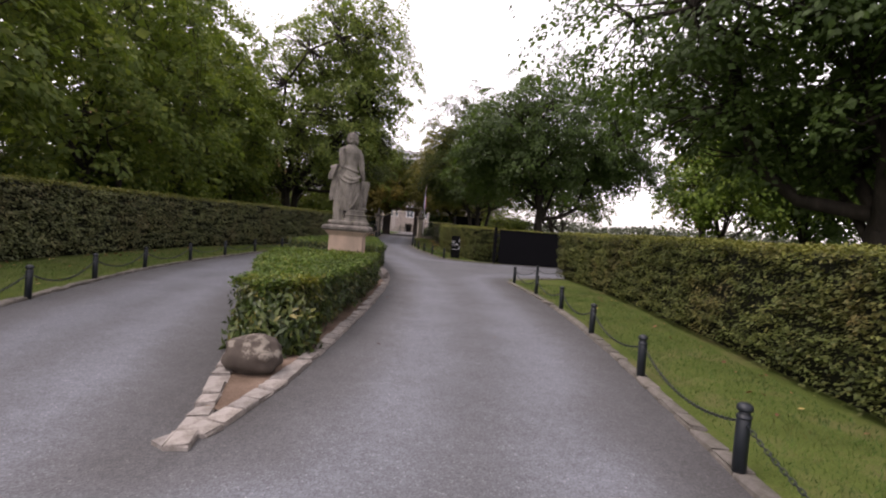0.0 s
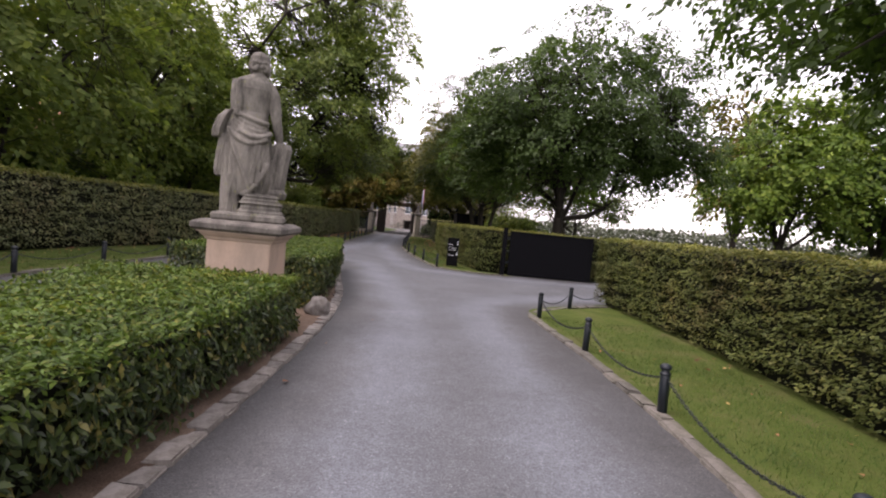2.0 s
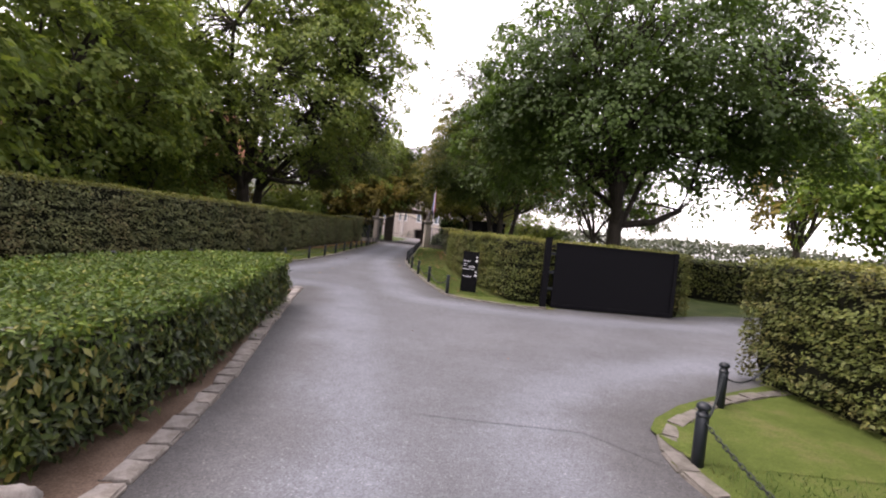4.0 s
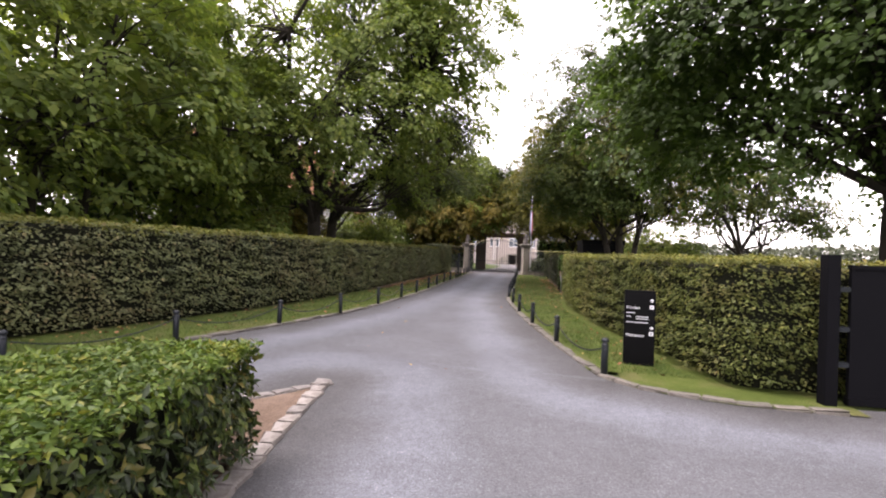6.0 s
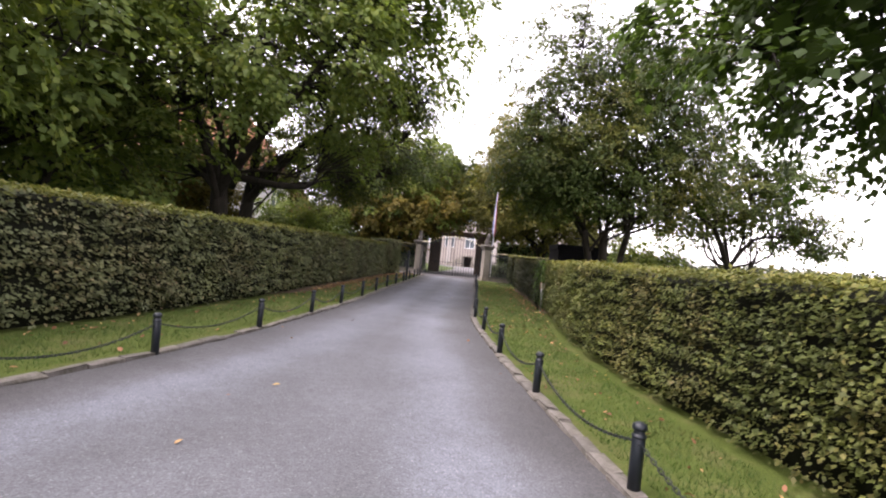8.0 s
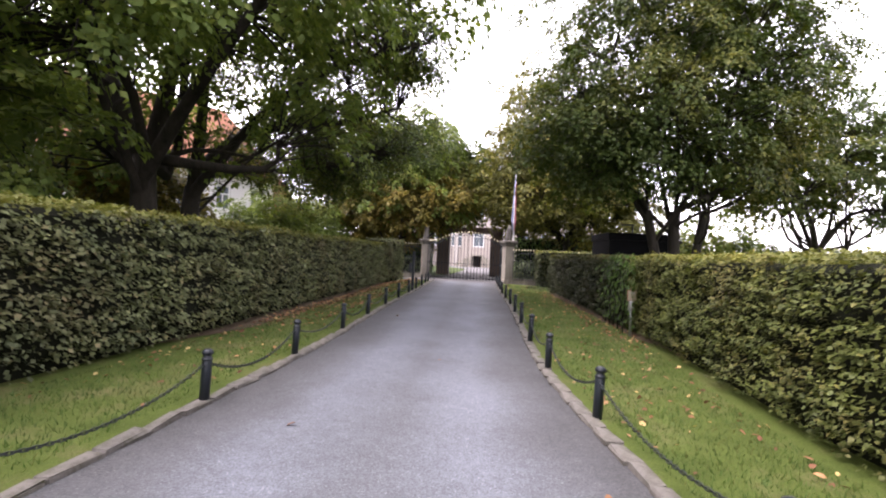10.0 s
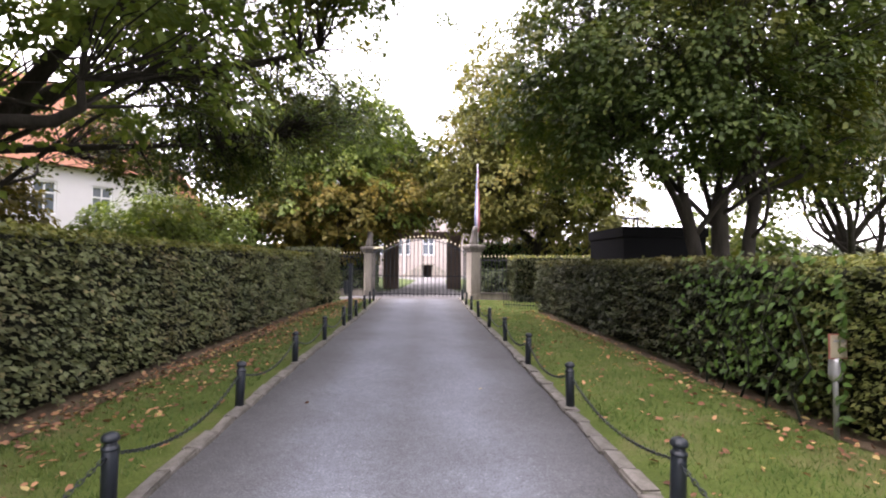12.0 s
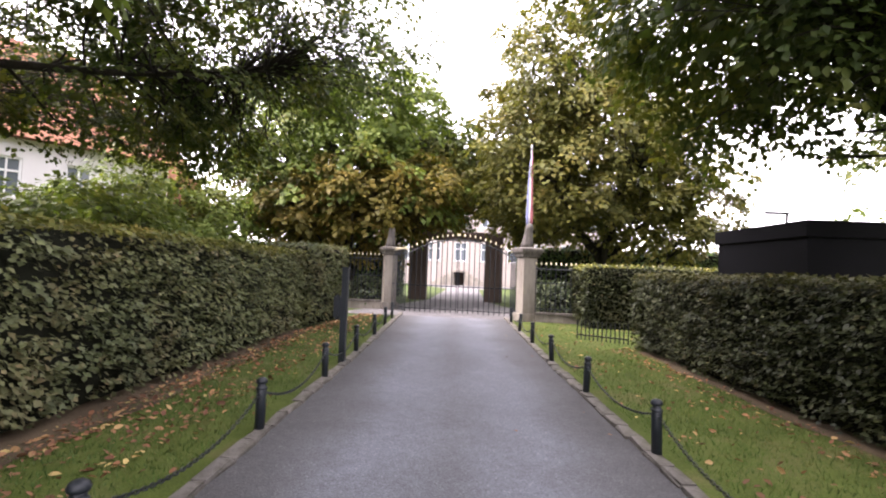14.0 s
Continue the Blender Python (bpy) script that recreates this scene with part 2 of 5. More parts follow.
# laurel sides toned darker than the tops, shade put into the colour
LAUREL = leaf_material("shaded_laurel_leaf", [(0.0, (0.02, 0.042, 0.012)), (0.5, (0.045, 0.085, 0.02)), (0.85, (0.09, 0.14, 0.03)), (1.0, (0.2, 0.2, 0.05))], (0.17, 0.16, 0.035), 0.32, 0.18,  0.7, (0.6, 0.8), 0.3, gain=0.74)
MAPLE = leaf_material("dark_maple_leaf", [(0.0, (0.019, 0.034, 0.009)), (0.6, (0.03, 0.052, 0.013)), (1.0, (0.045, 0.072, 0.018))], None, 0.45, 0.48, gain=1.75, spec=0.2, even=0.5, red=1.0)
LIME = leaf_material("linden_leaf", [(0.0, (0.026, 0.05, 0.013)), (0.6, (0.05, 0.085, 0.02)), (1.0, (0.1, 0.13, 0.03))], (0.17, 0.15, 0.03), 0.5, 0.3, 0.25, (0.46, 0.7), gain=0.88, spec=0.12, even=0.4, red=1.05)
VINE = leaf_material("vine_leaf", [(0.0, (0.05, 0.1, 0.02)), (0.6, (0.085, 0.16, 0.03)), (1.0, (0.13, 0.2, 0.045))], None, 0.42, 0.3, red=1.0, gain=0.75, spec=0.2)
LIME2 = leaf_material("gate_tree_leaf", [(0.0, (0.035, 0.06, 0.014)), (0.6, (0.075, 0.11, 0.022)), (1.0, (0.13, 0.16, 0.032))], (0.16, 0.12, 0.03), 0.5, 0.35, 0.3, (0.55, 0.78), gain=1.45, spec=0.12, even=0.4, red=1.02)
CHESTNUT = leaf_material("chestnut_leaf", [(0.0, (0.03, 0.045, 0.012)), (0.5, (0.065, 0.085, 0.02)), (1.0, (0.13, 0.13, 0.03))], (0.15, 0.088, 0.022), 0.5, 0.3, 0.4, (0.55, 0.78), gain=1.3, spec=0.12, even=0.5)
PLANE = leaf_material("plane_leaf", [(0.0, (0.024, 0.045, 0.012)), (0.6, (0.05, 0.082, 0.02)), (1.0, (0.1, 0.125, 0.032))], (0.13, 0.1, 0.03), 0.5, 0.5, 0.3, (0.58, 0.8), gain=2.15, spec=0.12, even=0.5, red=1.1)
BRIGHT = leaf_material("bright_leaf", [(0.0, (0.07, 0.13, 0.015)), (0.6, (0.12, 0.2, 0.025)), (1.0, (0.18, 0.25, 0.04))], None, 0.5, 0.35, gain=0.85, spec=0.15, red=1.05)
YELLOWLEAF = leaf_material("chestnut_low_leaf", [(0.0, (0.06, 0.075, 0.015)), (0.5, (0.12, 0.13, 0.025)), (1.0, (0.2, 0.16, 0.03))], (0.15, 0.105, 0.03), 0.5, 0.3, 0.5, (0.55, 0.78), gain=0.85, spec=0.12, even=0.5)
SHRUB = leaf_material("shrub_leaf", [(0.0, (0.02, 0.04, 0.015)), (0.6, (0.05, 0.08, 0.03)), (1.0, (0.1, 0.14, 0.06))], None, 0.4, 0.2)
FARWOOD = leaf_material("far_wood_leaf", [(0.0, (0.035, 0.055, 0.03)), (1.0, (0.065, 0.088, 0.045))], None, 0.8, 0.1, gain=0.7)
BLADE = leaf_material("grass_blade", [(0.0, (0.04, 0.075, 0.014)), (0.6, (0.065, 0.115, 0.022)), (1.0, (0.13, 0.14, 0.045))], (0.14, 0.11, 0.05), 0.6, 0.3, 0.7, (0.52, 0.76), gain=1.1, red=0.94)
LITTER = leaf_material("fallen_leaf", [(0.0, (0.09, 0.045, 0.022)), (0.5, (0.2, 0.11, 0.055)), (0.8, (0.3, 0.19, 0.09)), (1.0, (0.36, 0.33, 0.12))], None, 0.8, 0.1, gain=1.0)


# ---- mesh helpers ----
def part(name, bm, material, parent=None, label="", smooth=False):
    """One bmesh as one mesh object, under a thing or a part where one is given."""
    me = bpy.data.meshes.new(name)
    bmesh.ops.recalc_face_normals(bm, faces=bm.faces)
    bm.to_mesh(me)
    bm.free()
    me.materials.append(material)
    if smooth:
        me.polygons.foreach_set("use_smooth", [True] * len(me.polygons))
    ob = new(name, me)
    if parent:
        ob.parent = parent
    if label:
        ob["label"] = label
    return ob


def thing(name, x, y, z, label, category, group="", rz=0.0):
    ob = new(name)
    ob.empty_display_size = 0.2
    ob.matrix_world = pose(x, y, z, 0, 0, rz)
    return tagged(ob, label, category, group)


def add_box(bm, x0, y0, z0, x1, y1, z1, bevel=0.0):
    r = bmesh.ops.create_cube(bm, size=1.0, matrix=Matrix.Translation(((x0 + x1) / 2, (y0 + y1) / 2, (z0 + z1) / 2)) @ Matrix.Diagonal((x1 - x0, y1 - y0, z1 - z0, 1)))
    if bevel:
        edges = list({e for v in r["verts"] for e in v.link_edges})
        bmesh.ops.bevel(bm, geom=edges, offset=bevel, segments=2, affect="EDGES", clamp_overlap=True)
    return bm


def box(x0, y0, z0, x1, y1, z1, bevel=0.0):
    return add_box(bmesh.new(), x0, y0, z0, x1, y1, z1, bevel)


def lathe(bm, profile, sides=14, cx=0.0, cy=0.0):
    """A turned shape from (radius, height) pairs."""
    rings = []
    for r, z in profile:
        rings.append([bm.verts.new((cx + r * math.cos(2 * math.pi * i / sides), cy + r * math.sin(2 * math.pi * i / sides), z)) for i in range(sides)])
    for a, b in zip(rings, rings[1:]):
        for i in range(sides):
            bm.faces.new((a[i], a[(i + 1) % sides], b[(i + 1) % sides], b[i]))
    bm.faces.new(rings[0][::-1])
    bm.faces.new(rings[-1])
    return bm


def mesh_from_arrays(name, verts, faces, material):
    """A mesh from an array of places and an array of equal-sided faces."""
    me = bpy.data.meshes.new(name)
    n, k = faces.shape
    me.vertices.add(len(verts))
    me.vertices.foreach_set("co", np.ascontiguousarray(verts, dtype=np.float32).ravel())
    me.loops.add(n * k)
    me.loops.foreach_set("vertex_index", np.ascontiguousarray(faces, dtype=np.int32).ravel())
    me.polygons.add(n)
    me.polygons.foreach_set("loop_start", np.arange(0, n * k, k, dtype=np.int32))
    me.update(calc_edges=True)
    me.validate()
    me.materials.append(material)
    return me


# leaf outlines: length along y from 0 to 1, folded along the midrib
OVATE = (np.array([(0, 0, 0), (-0.3, 0.3, 0.06), (-0.24, 0.7, 0.05), (0, 1, -0.06), (0.24, 0.7, 0.05), (0.3, 0.3, 0.06)]), np.array([(0, 3, 2, 1), (0, 5, 4, 3)]))
BLADELEAF = (np.array([(0, 0, 0), (-0.21, 0.45, 0.06), (0, 1, -0.08), (0.21, 0.45, 0.06)]), np.array([(0, 2, 1), (0, 3, 2)]))
DIAMOND = (np.array([(0, 0, 0), (-0.36, 0.45, 0.08), (0, 1, -0.05), (0.36, 0.45, 0.08)]), np.array([(0, 2, 1), (0, 3, 2)]))
BROAD = (np.array([(0, 0, 0), (-0.46, 0.36, -0.05), (0, 1.0, -0.06), (0.46, 0.36, -0.05)]), np.array([(0, 2, 1), (0, 3, 2)]))


def unit(a):
    return a / np.maximum(np.linalg.norm(a, axis=1, keepdims=True), 1e-9)


def leaves(name, centres, normals, ways, sizes, outline, material):
    """Many leaves in one mesh: each at a place, with a face normal and a way that its tip points."""
    tmpl, tf = outline
    nrm = unit(normals)
    way = unit(ways - nrm * np.sum(ways * nrm, axis=1, keepdims=True))
    side = np.cross(way, nrm)
    v = (centres[:, None, :] + sizes[:, None, None] * (tmpl[None, :, 0, None] * side[:, None, :] + tmpl[None, :, 1, None] * way[:, None, :] + tmpl[None, :, 2, None] * nrm[:, None, :]))
    f = (tf[None] + (np.arange(len(centres)) * len(tmpl))[:, None, None]).reshape(-1, tf.shape[1])
    return mesh_from_arrays(name, v.reshape(-1, 3), f, material)


def resample(points, step):
    """Points at even steps along a polyline, rounded at its corners."""
    p = np.array(points, float)
    for _ in range(2):
        q = [p[0]]
        for a, b in zip(p, p[1:]):
            q += [0.75 * a + 0.25 * b, 0.25 * a + 0.75 * b]
        q.append(p[-1])
        p = np.array(q)
    d = np.concatenate([[0], np.cumsum(np.linalg.norm(np.diff(p, axis=0), axis=1))])
    n = max(2, int(round(d[-1] / step)) + 1)
    s = np.linspace(0, d[-1], n)
    return np.stack([np.interp(s, d, p[:, i]) for i in range(p.shape[1])], axis=1)


def offset(line, dist):
    """A plane polyline shifted to its right by dist."""
    t = unit(np.gradient(line, axis=0))
    return line + dist * np.stack([t[:, 1], -t[:, 0]], axis=1)


def tube(bm, pts, radii, sides):
    rings = []
    up = Vector((0.3, 0.2, 1)).normalized()
    for i, p in enumerate(pts):
        a = Vector(pts[max(i - 1, 0)])
        b = Vector(pts[min(i + 1, len(pts) - 1)])
        t = (b - a).normalized()
        u = t.cross(up if abs(t.dot(up)) < 0.95 else Vector((1, 0, 0))).normalized()
        w = t.cross(u)
        rings.append([bm.verts.new(Vector(p) + float(radii[i]) * (math.cos(2 * math.pi * k / sides) * u + math.sin(2 * math.pi * k / sides) * w)) for k in range(sides)])
    for a, b in zip(rings, rings[1:]):
        for k in range(sides):
            bm.faces.new((a[k], a[(k + 1) % sides], b[(k + 1) % sides], b[k]))
    bm.faces.new(rings[-1])


def link_tubes(rng, bm, a, b, r0, r1, sides, bend=0.15, n=5):
    """A limb from a to b that sags and wanders."""
    a, b = np.array(a, float), np.array(b, float)
    length = np.linalg.norm(b - a)
    off = rng.normal(0, bend * length * 0.5, 3) + np.array([0, 0, bend * length * 0.5])
    sway = rng.normal(0, bend * length * 0.2, 3)
    pts = [a + (b - a) * s + off * math.sin(math.pi * s) + sway * math.sin(2 * math.pi * s) for s in np.linspace(0, 1, n)]
    tube(bm, pts, [r0 + (r1 - r0) * s for s in np.linspace(0, 1, n)], sides)
    return pts


def tree(name, x, y, label, blobs, stems, fork, clusters, per, leaf, outline, material, spread=0.7, seed=1, trunk_r=0.3, shell=0.5, flat=0.5, limb_n=9, limb_r=1.0, gaps=-0.34, inner=5, limbs=(), low=0.6, inner_low=1.6):
    """A tree: stems that fork into limbs, boughs to each cluster, and a crown of single leaves. blobs: (x, y, z, rx, ry, rz) round the base."""
    rng = np.random.default_rng(seed)
    top = thing(name, x, y, 0, label, "tree")
    blobs = np.array(blobs, float)
    vol = (blobs[:, 3] * blobs[:, 4] * blobs[:, 5]) ** 0.75
    pick = rng.choice(len(blobs), clusters, p=vol / vol.sum())
    d = unit(rng.normal(size=(clusters, 3)))
    rad = shell + (1 - shell) * rng.random(clusters) ** 0.6
    lobe = np.array([noise.noise(Vector(q) * 1.9 + Vector((seed, 0.7 * k, 0))) for q, k in zip(d, pick)])
    rad *= 1 + 0.08 * rng.normal(size=clusters) + 0.42 * lobe
    cc = blobs[pick, :3] + d * rad[:, None] * blobs[pick, 3:]
    hole = np.array([noise.noise(Vector(q) * 0.5 + Vector((0, 0, seed))) for q in cc])
    kept = (cc[:, 2] > low) & (hole > (np.where(cc[:, 2] < 9.5, gaps[0], gaps[1]) if isinstance(gaps, tuple) else gaps))
    cc = cc[kept]
    # wood
    bm = bmesh.new()
    nodes = []
    for sx, sy, hx, hy, r in stems:
        pts = [np.array([sx + (hx - sx) * s + 0.06 * math.sin(5 * s + sx), sy + (hy - sy) * s, -0.1 + (fork + 0.1) * s]) for s in np.linspace(0, 1, 7)]
        tube(bm, pts, [r * (1.35 if i == 0 else 1.12 if i == 1 else 1.0 - 0.04 * i) for i in range(7)], 12)
        for _ in range(limb_n):
            tgt = blobs[rng.integers(len(blobs))]
            goal = tgt[:3] + unit(rng.normal(size=(1, 3)))[0] * tgt[3:] * 0.55
            start = pts[rng.integers(4, 7)]
            r1 = r * limb_r * rng.uniform(0.3, 0.55)
            nodes += [(p, r1 * (1 - 0.8 * i / 6)) for i, p in enumerate(link_tubes(rng, bm, start, goal, r1, r1 * 0.25, 8, 0.28, 7)) if i > 1]
    for run, r0, r1 in limbs:
        line = resample(run, 0.5)
        rr = np.linspace(r0, r1, len(line))
        tube(bm, [tuple(q) for q in line], rr, 10)
        nodes += [(p, r) for p, r in zip(line, rr)][2:]
    npos = np.array([p for p, _ in nodes])
    nrad = np.array([r for _, r in nodes])
    for c in cc:
        near = np.argsort(np.linalg.norm(npos - c, axis=1) + rng.random(len(npos)) * 0.8)[0]
        link_tubes(rng, bm, npos[near], c, max(0.012, min(0.05, nrad[near] * 0.55)), 0.008, 3, 0.12, 4)
    part("trunk", bm, BARK, top, "", True)
    # leaves
    n = len(cc) * per
    own = np.repeat(np.arange(len(cc)), per)
    size = spread * (0.6 + 0.8 * rng.random(len(cc)))
    mid = blobs[pick, :3][kept]
    axis = unit(0.6 * unit(cc - mid) + np.array([0, 0, 0.85]) + rng.normal(0, 0.16, (len(cc), 3)))[own]
    e1 = unit(np.cross(axis, np.array([0.3, 1.0, 0.1])))
    e2 = np.cross(axis, e1)
    turn = rng.random(n) * 2 * math.pi
    out = np.sqrt(rng.random(n)) * (0.75 + 0.35 * np.sin(3 * turn + own) + 0.2 * np.sin(7 * turn + 2 * own))
    radial = e1 * np.cos(turn)[:, None] + e2 * np.sin(turn)[:, None]
    big = (size[own] * 1.35)[:, None]
    offs = radial * out[:, None] * big + axis * (flat * 0.75 * (1 - out ** 2) + rng.normal(0, 0.13, n))[:, None] * big
    offs[:, 2] -= 0.12 * np.linalg.norm(offs[:, :2], axis=1)
    pos = cc[own] + offs
    nrm = rng.normal(size=(n, 3)) * 0.32 + axis + 0.5 * out[:, None] * radial
    way = radial + rng.normal(size=(n, 3)) * 0.5 + np.array([0, 0, -0.4])
    sizes = leaf * (0.65 + 0.6 * rng.random(n))
    # the shaded inside of the crown: fewer, larger sprays
    q = inner * len(blobs) * 22
    own = rng.choice(len(blobs), q, p=vol / vol.sum())
    deep = blobs[own, :3] + unit(rng.normal(size=(q, 3))) * (0.62 * rng.random((q, 1)) ** 0.5) * blobs[own, 3:]
    deep = deep[deep[:, 2] > max(inner_low, low)]
    q = len(deep)
    pos, nrm = np.concatenate([pos, deep]), np.concatenate([nrm, rng.normal(size=(q, 3)) + np.array([0, 0, 0.6])])
    way, sizes = np.concatenate([way, rng.normal(size=(q, 3))]), np.concatenate([sizes, leaf * rng.uniform(1.5, 2.6, q)])
    crown = new("crown", leaves("crown", pos, nrm, way, sizes, outline, material))
    crown.parent = top
    tagged(crown, kind="stuff")
    return top


def hedge(name, face, thick, height, label, density, leaf, outline, material, seed, side=1, droop=0.5, wob=0.05, back=True, group="hedges", crest=None, lie=1.5):
    """A clipped hedge: a solid core coloured dark for the shade inside, and leaves over its face, top, ends and back.
    The body lies to the right of the face line (side 1) or to its left (-1).
    """
    rng = np.random.default_rng(seed)
    line = resample(face, 0.25)
    t = unit(np.gradient(line, axis=0))
    inw = side * np.stack([t[:, 1], -t[:, 0]], axis=1)
    n = len(line)
    ends = thick if isinstance(thick, tuple) else (thick, thick)
    th = np.interp(np.linspace(0, 1, n), np.linspace(0, 1, len(ends)), ends)
    thick = float(th.mean())
    wave = np.array([noise.noise((p[0] * 0.6, p[1] * 0.6, seed)) for p in line])
    hh = height * (1 + 0.025 * wave)
    top = tagged(new(name), label, "hedge", group)
    ox, oy = line.mean(axis=0)
    top.matrix_world = pose(ox, oy, 0)
    # core: a solid block whose near-black colour carries the shade behind the leaves
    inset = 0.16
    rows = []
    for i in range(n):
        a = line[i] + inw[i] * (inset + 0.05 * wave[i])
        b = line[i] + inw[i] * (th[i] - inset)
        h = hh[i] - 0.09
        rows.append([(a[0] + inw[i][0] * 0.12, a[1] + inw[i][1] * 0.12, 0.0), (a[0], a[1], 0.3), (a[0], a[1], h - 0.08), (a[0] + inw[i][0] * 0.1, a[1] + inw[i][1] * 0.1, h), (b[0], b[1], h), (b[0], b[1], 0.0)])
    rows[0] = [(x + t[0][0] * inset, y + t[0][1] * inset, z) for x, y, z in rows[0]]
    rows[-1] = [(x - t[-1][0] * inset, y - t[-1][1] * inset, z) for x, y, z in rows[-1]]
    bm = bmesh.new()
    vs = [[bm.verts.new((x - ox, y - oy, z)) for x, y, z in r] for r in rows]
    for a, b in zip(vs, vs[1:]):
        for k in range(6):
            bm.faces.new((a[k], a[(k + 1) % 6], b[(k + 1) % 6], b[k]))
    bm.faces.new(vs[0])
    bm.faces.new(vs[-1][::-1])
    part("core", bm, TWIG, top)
    # leaves
    seg = np.linalg.norm(np.diff(line, axis=0), axis=1).sum()
    P, N, O, YP, YN = [], [], [], [], []

    def along(s):
        i = np.minimum((s * (n - 1)).astype(int), n - 2)
        f = (s * (n - 1) - i)[:, None]
        return line[i] * (1 - f) + line[i + 1] * f, unit(inw[i] * (1 - f) + inw[i + 1] * f), hh[i], th[i]

    def bumps(p3, k=2.2):
        return np.array([noise.noise(q * k) for q in map(Vector, p3)])

    def face_points(m, depth_from, sgn):
        s, u = rng.random(m), rng.random(m) ** 0.9
        p, w, h, tk = along(s)
        z = 0.06 + u * (h - 0.06)
        dep = rng.random(m) ** 1.3 * 0.17
        rag = np.where(z < 0.3, (0.3 - z) * rng.random(m) * 0.7, 0)
        q = p + w * (depth_from * tk + sgn * (dep + rag))[:, None]
        p3 = np.column_stack([q, z])
        layer = np.array([noise.noise((a * 2.1, b * 2.1, c * 8.5 + 0.6 * seed)) for a, b, c in p3])
        p3[:, :2] += w * (sgn * (wob * bumps(p3) - 0.11 * layer))[:, None]
        keep = rng.random(m) > np.where(z < 0.16, 0.55, np.where(layer < -0.24, 0.72, np.where(layer < -0.1, 0.25, 0.0)))
        # leaves near the top edge take the crest colour, which carries sky light too
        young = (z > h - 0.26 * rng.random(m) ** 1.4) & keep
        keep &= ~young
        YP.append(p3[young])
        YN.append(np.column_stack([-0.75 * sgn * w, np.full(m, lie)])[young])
        P.append(p3[keep])
        N.append(np.column_stack([-0.75 * sgn * w, np.full(m, lie)])[keep])
        O.append(np.column_stack([-sgn * w, np.full(m, -droop)])[keep])

    face_points(int(seg * height * density), np.zeros(1), 1)
    if back:
        face_points(int(seg * height * density * 0.35), np.ones(1), -1)
    m = int(seg * thick * density * (1.5 if height < 1 else 0.45))
    s, u = rng.random(m), rng.random(m)
    p, w, h, tk = along(s)
    p3 = np.column_stack([p + w * (u * tk)[:, None], h - rng.random(m) ** 1.5 * 0.1])
    p3[:, 2] += wob * bumps(p3) + 0.03 * (rng.random(m) > 0.93)
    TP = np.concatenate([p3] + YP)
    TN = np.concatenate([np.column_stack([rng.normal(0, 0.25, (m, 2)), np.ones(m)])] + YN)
    for e, sg in ((0, -1), (n - 1, 1)):
        m = int(th[e] * height * density)
        u, z = rng.random(m), 0.06 + rng.random(m) * (hh[e] - 0.06)
        q = line[e] + inw[e] * (u * th[e])[:, None] - sg * t[e] * (rng.random(m) ** 1.5 * 0.12)[:, None]
        P.append(np.column_stack([q, z]))
        N.append(np.column_stack([np.tile(0.75 * sg * t[e], (m, 1)), np.full(m, lie)]))
        O.append(np.column_stack([np.tile(sg * t[e], (m, 1)), np.full(m, -droop)]))
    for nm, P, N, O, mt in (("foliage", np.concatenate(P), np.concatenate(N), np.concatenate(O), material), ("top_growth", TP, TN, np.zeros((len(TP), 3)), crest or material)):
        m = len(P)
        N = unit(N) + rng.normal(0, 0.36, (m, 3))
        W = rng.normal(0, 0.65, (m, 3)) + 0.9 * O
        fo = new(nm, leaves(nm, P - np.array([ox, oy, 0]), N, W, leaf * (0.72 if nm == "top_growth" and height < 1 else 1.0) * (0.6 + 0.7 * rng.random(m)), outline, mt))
        fo.parent = top
        tagged(fo, kind="stuff")
    return top


def strip(name, left, right, z, material, label, lift=0.0, m=6, kerbs=()):
    """A sheet between two polylines of the same number of points."""
    n = len(left)
    verts, faces = [], []
    for i in range(n):
        for j in range(m + 1):
            p = left[i] * (1 - j / m) + right[i] * (j / m)
            verts.append((p[0], p[1], z + lift * noise.noise((p[0] * 0.8, p[1] * 0.8, 3.0))))
    for i in range(n - 1):
        for j in range(m):
            a = i * (m + 1) + j
            faces.append((a, a + 1, a + m + 2, a + m + 1))
    me = mesh_from_arrays(name, np.array(verts), np.array(faces), material)
    if kerbs:
        edge = np.concatenate([resample(c, 0.15) for c in kerbs])
        near = [float(np.sqrt(((edge - np.array(v[:2])) ** 2).sum(axis=1).min())) for v in verts]
        me.attributes.new("kerb_distance", "FLOAT", "POINT").data.foreach_set("value", near)
    return tagged(new(name, me), label, "ground", kind="structure")


def at_ys(poly, ys):
    p = np.array(poly, float)
    return np.column_stack([np.interp(ys, p[:, 1], p[:, 0]), ys])


# ---- plan ----
ROAD_L = [(-1.44, -14.31), (-2.84, -8.31), (-3.84, -3.31), (-4.79, 0.69), (-5.695, 4.518), (-6.338, 7.325), (-6.729, 9.63), (-6.84, 11.725), (-6.859, 14.043), (-6.782, 16.517), (-6.548, 18.777), (-6.192, 20.786), (-5.663, 23.148), (-5.312, 25.216), (-5.189, 27.578), (-5.22, 29.83), (-5.261, 32.05), (-5.403, 34.352), (-5.579, 36.504), (-5.757, 38.852), (-5.89, 41), (-5.998, 43.252), (-6.258, 47.542), (-6.713, 53.66)]
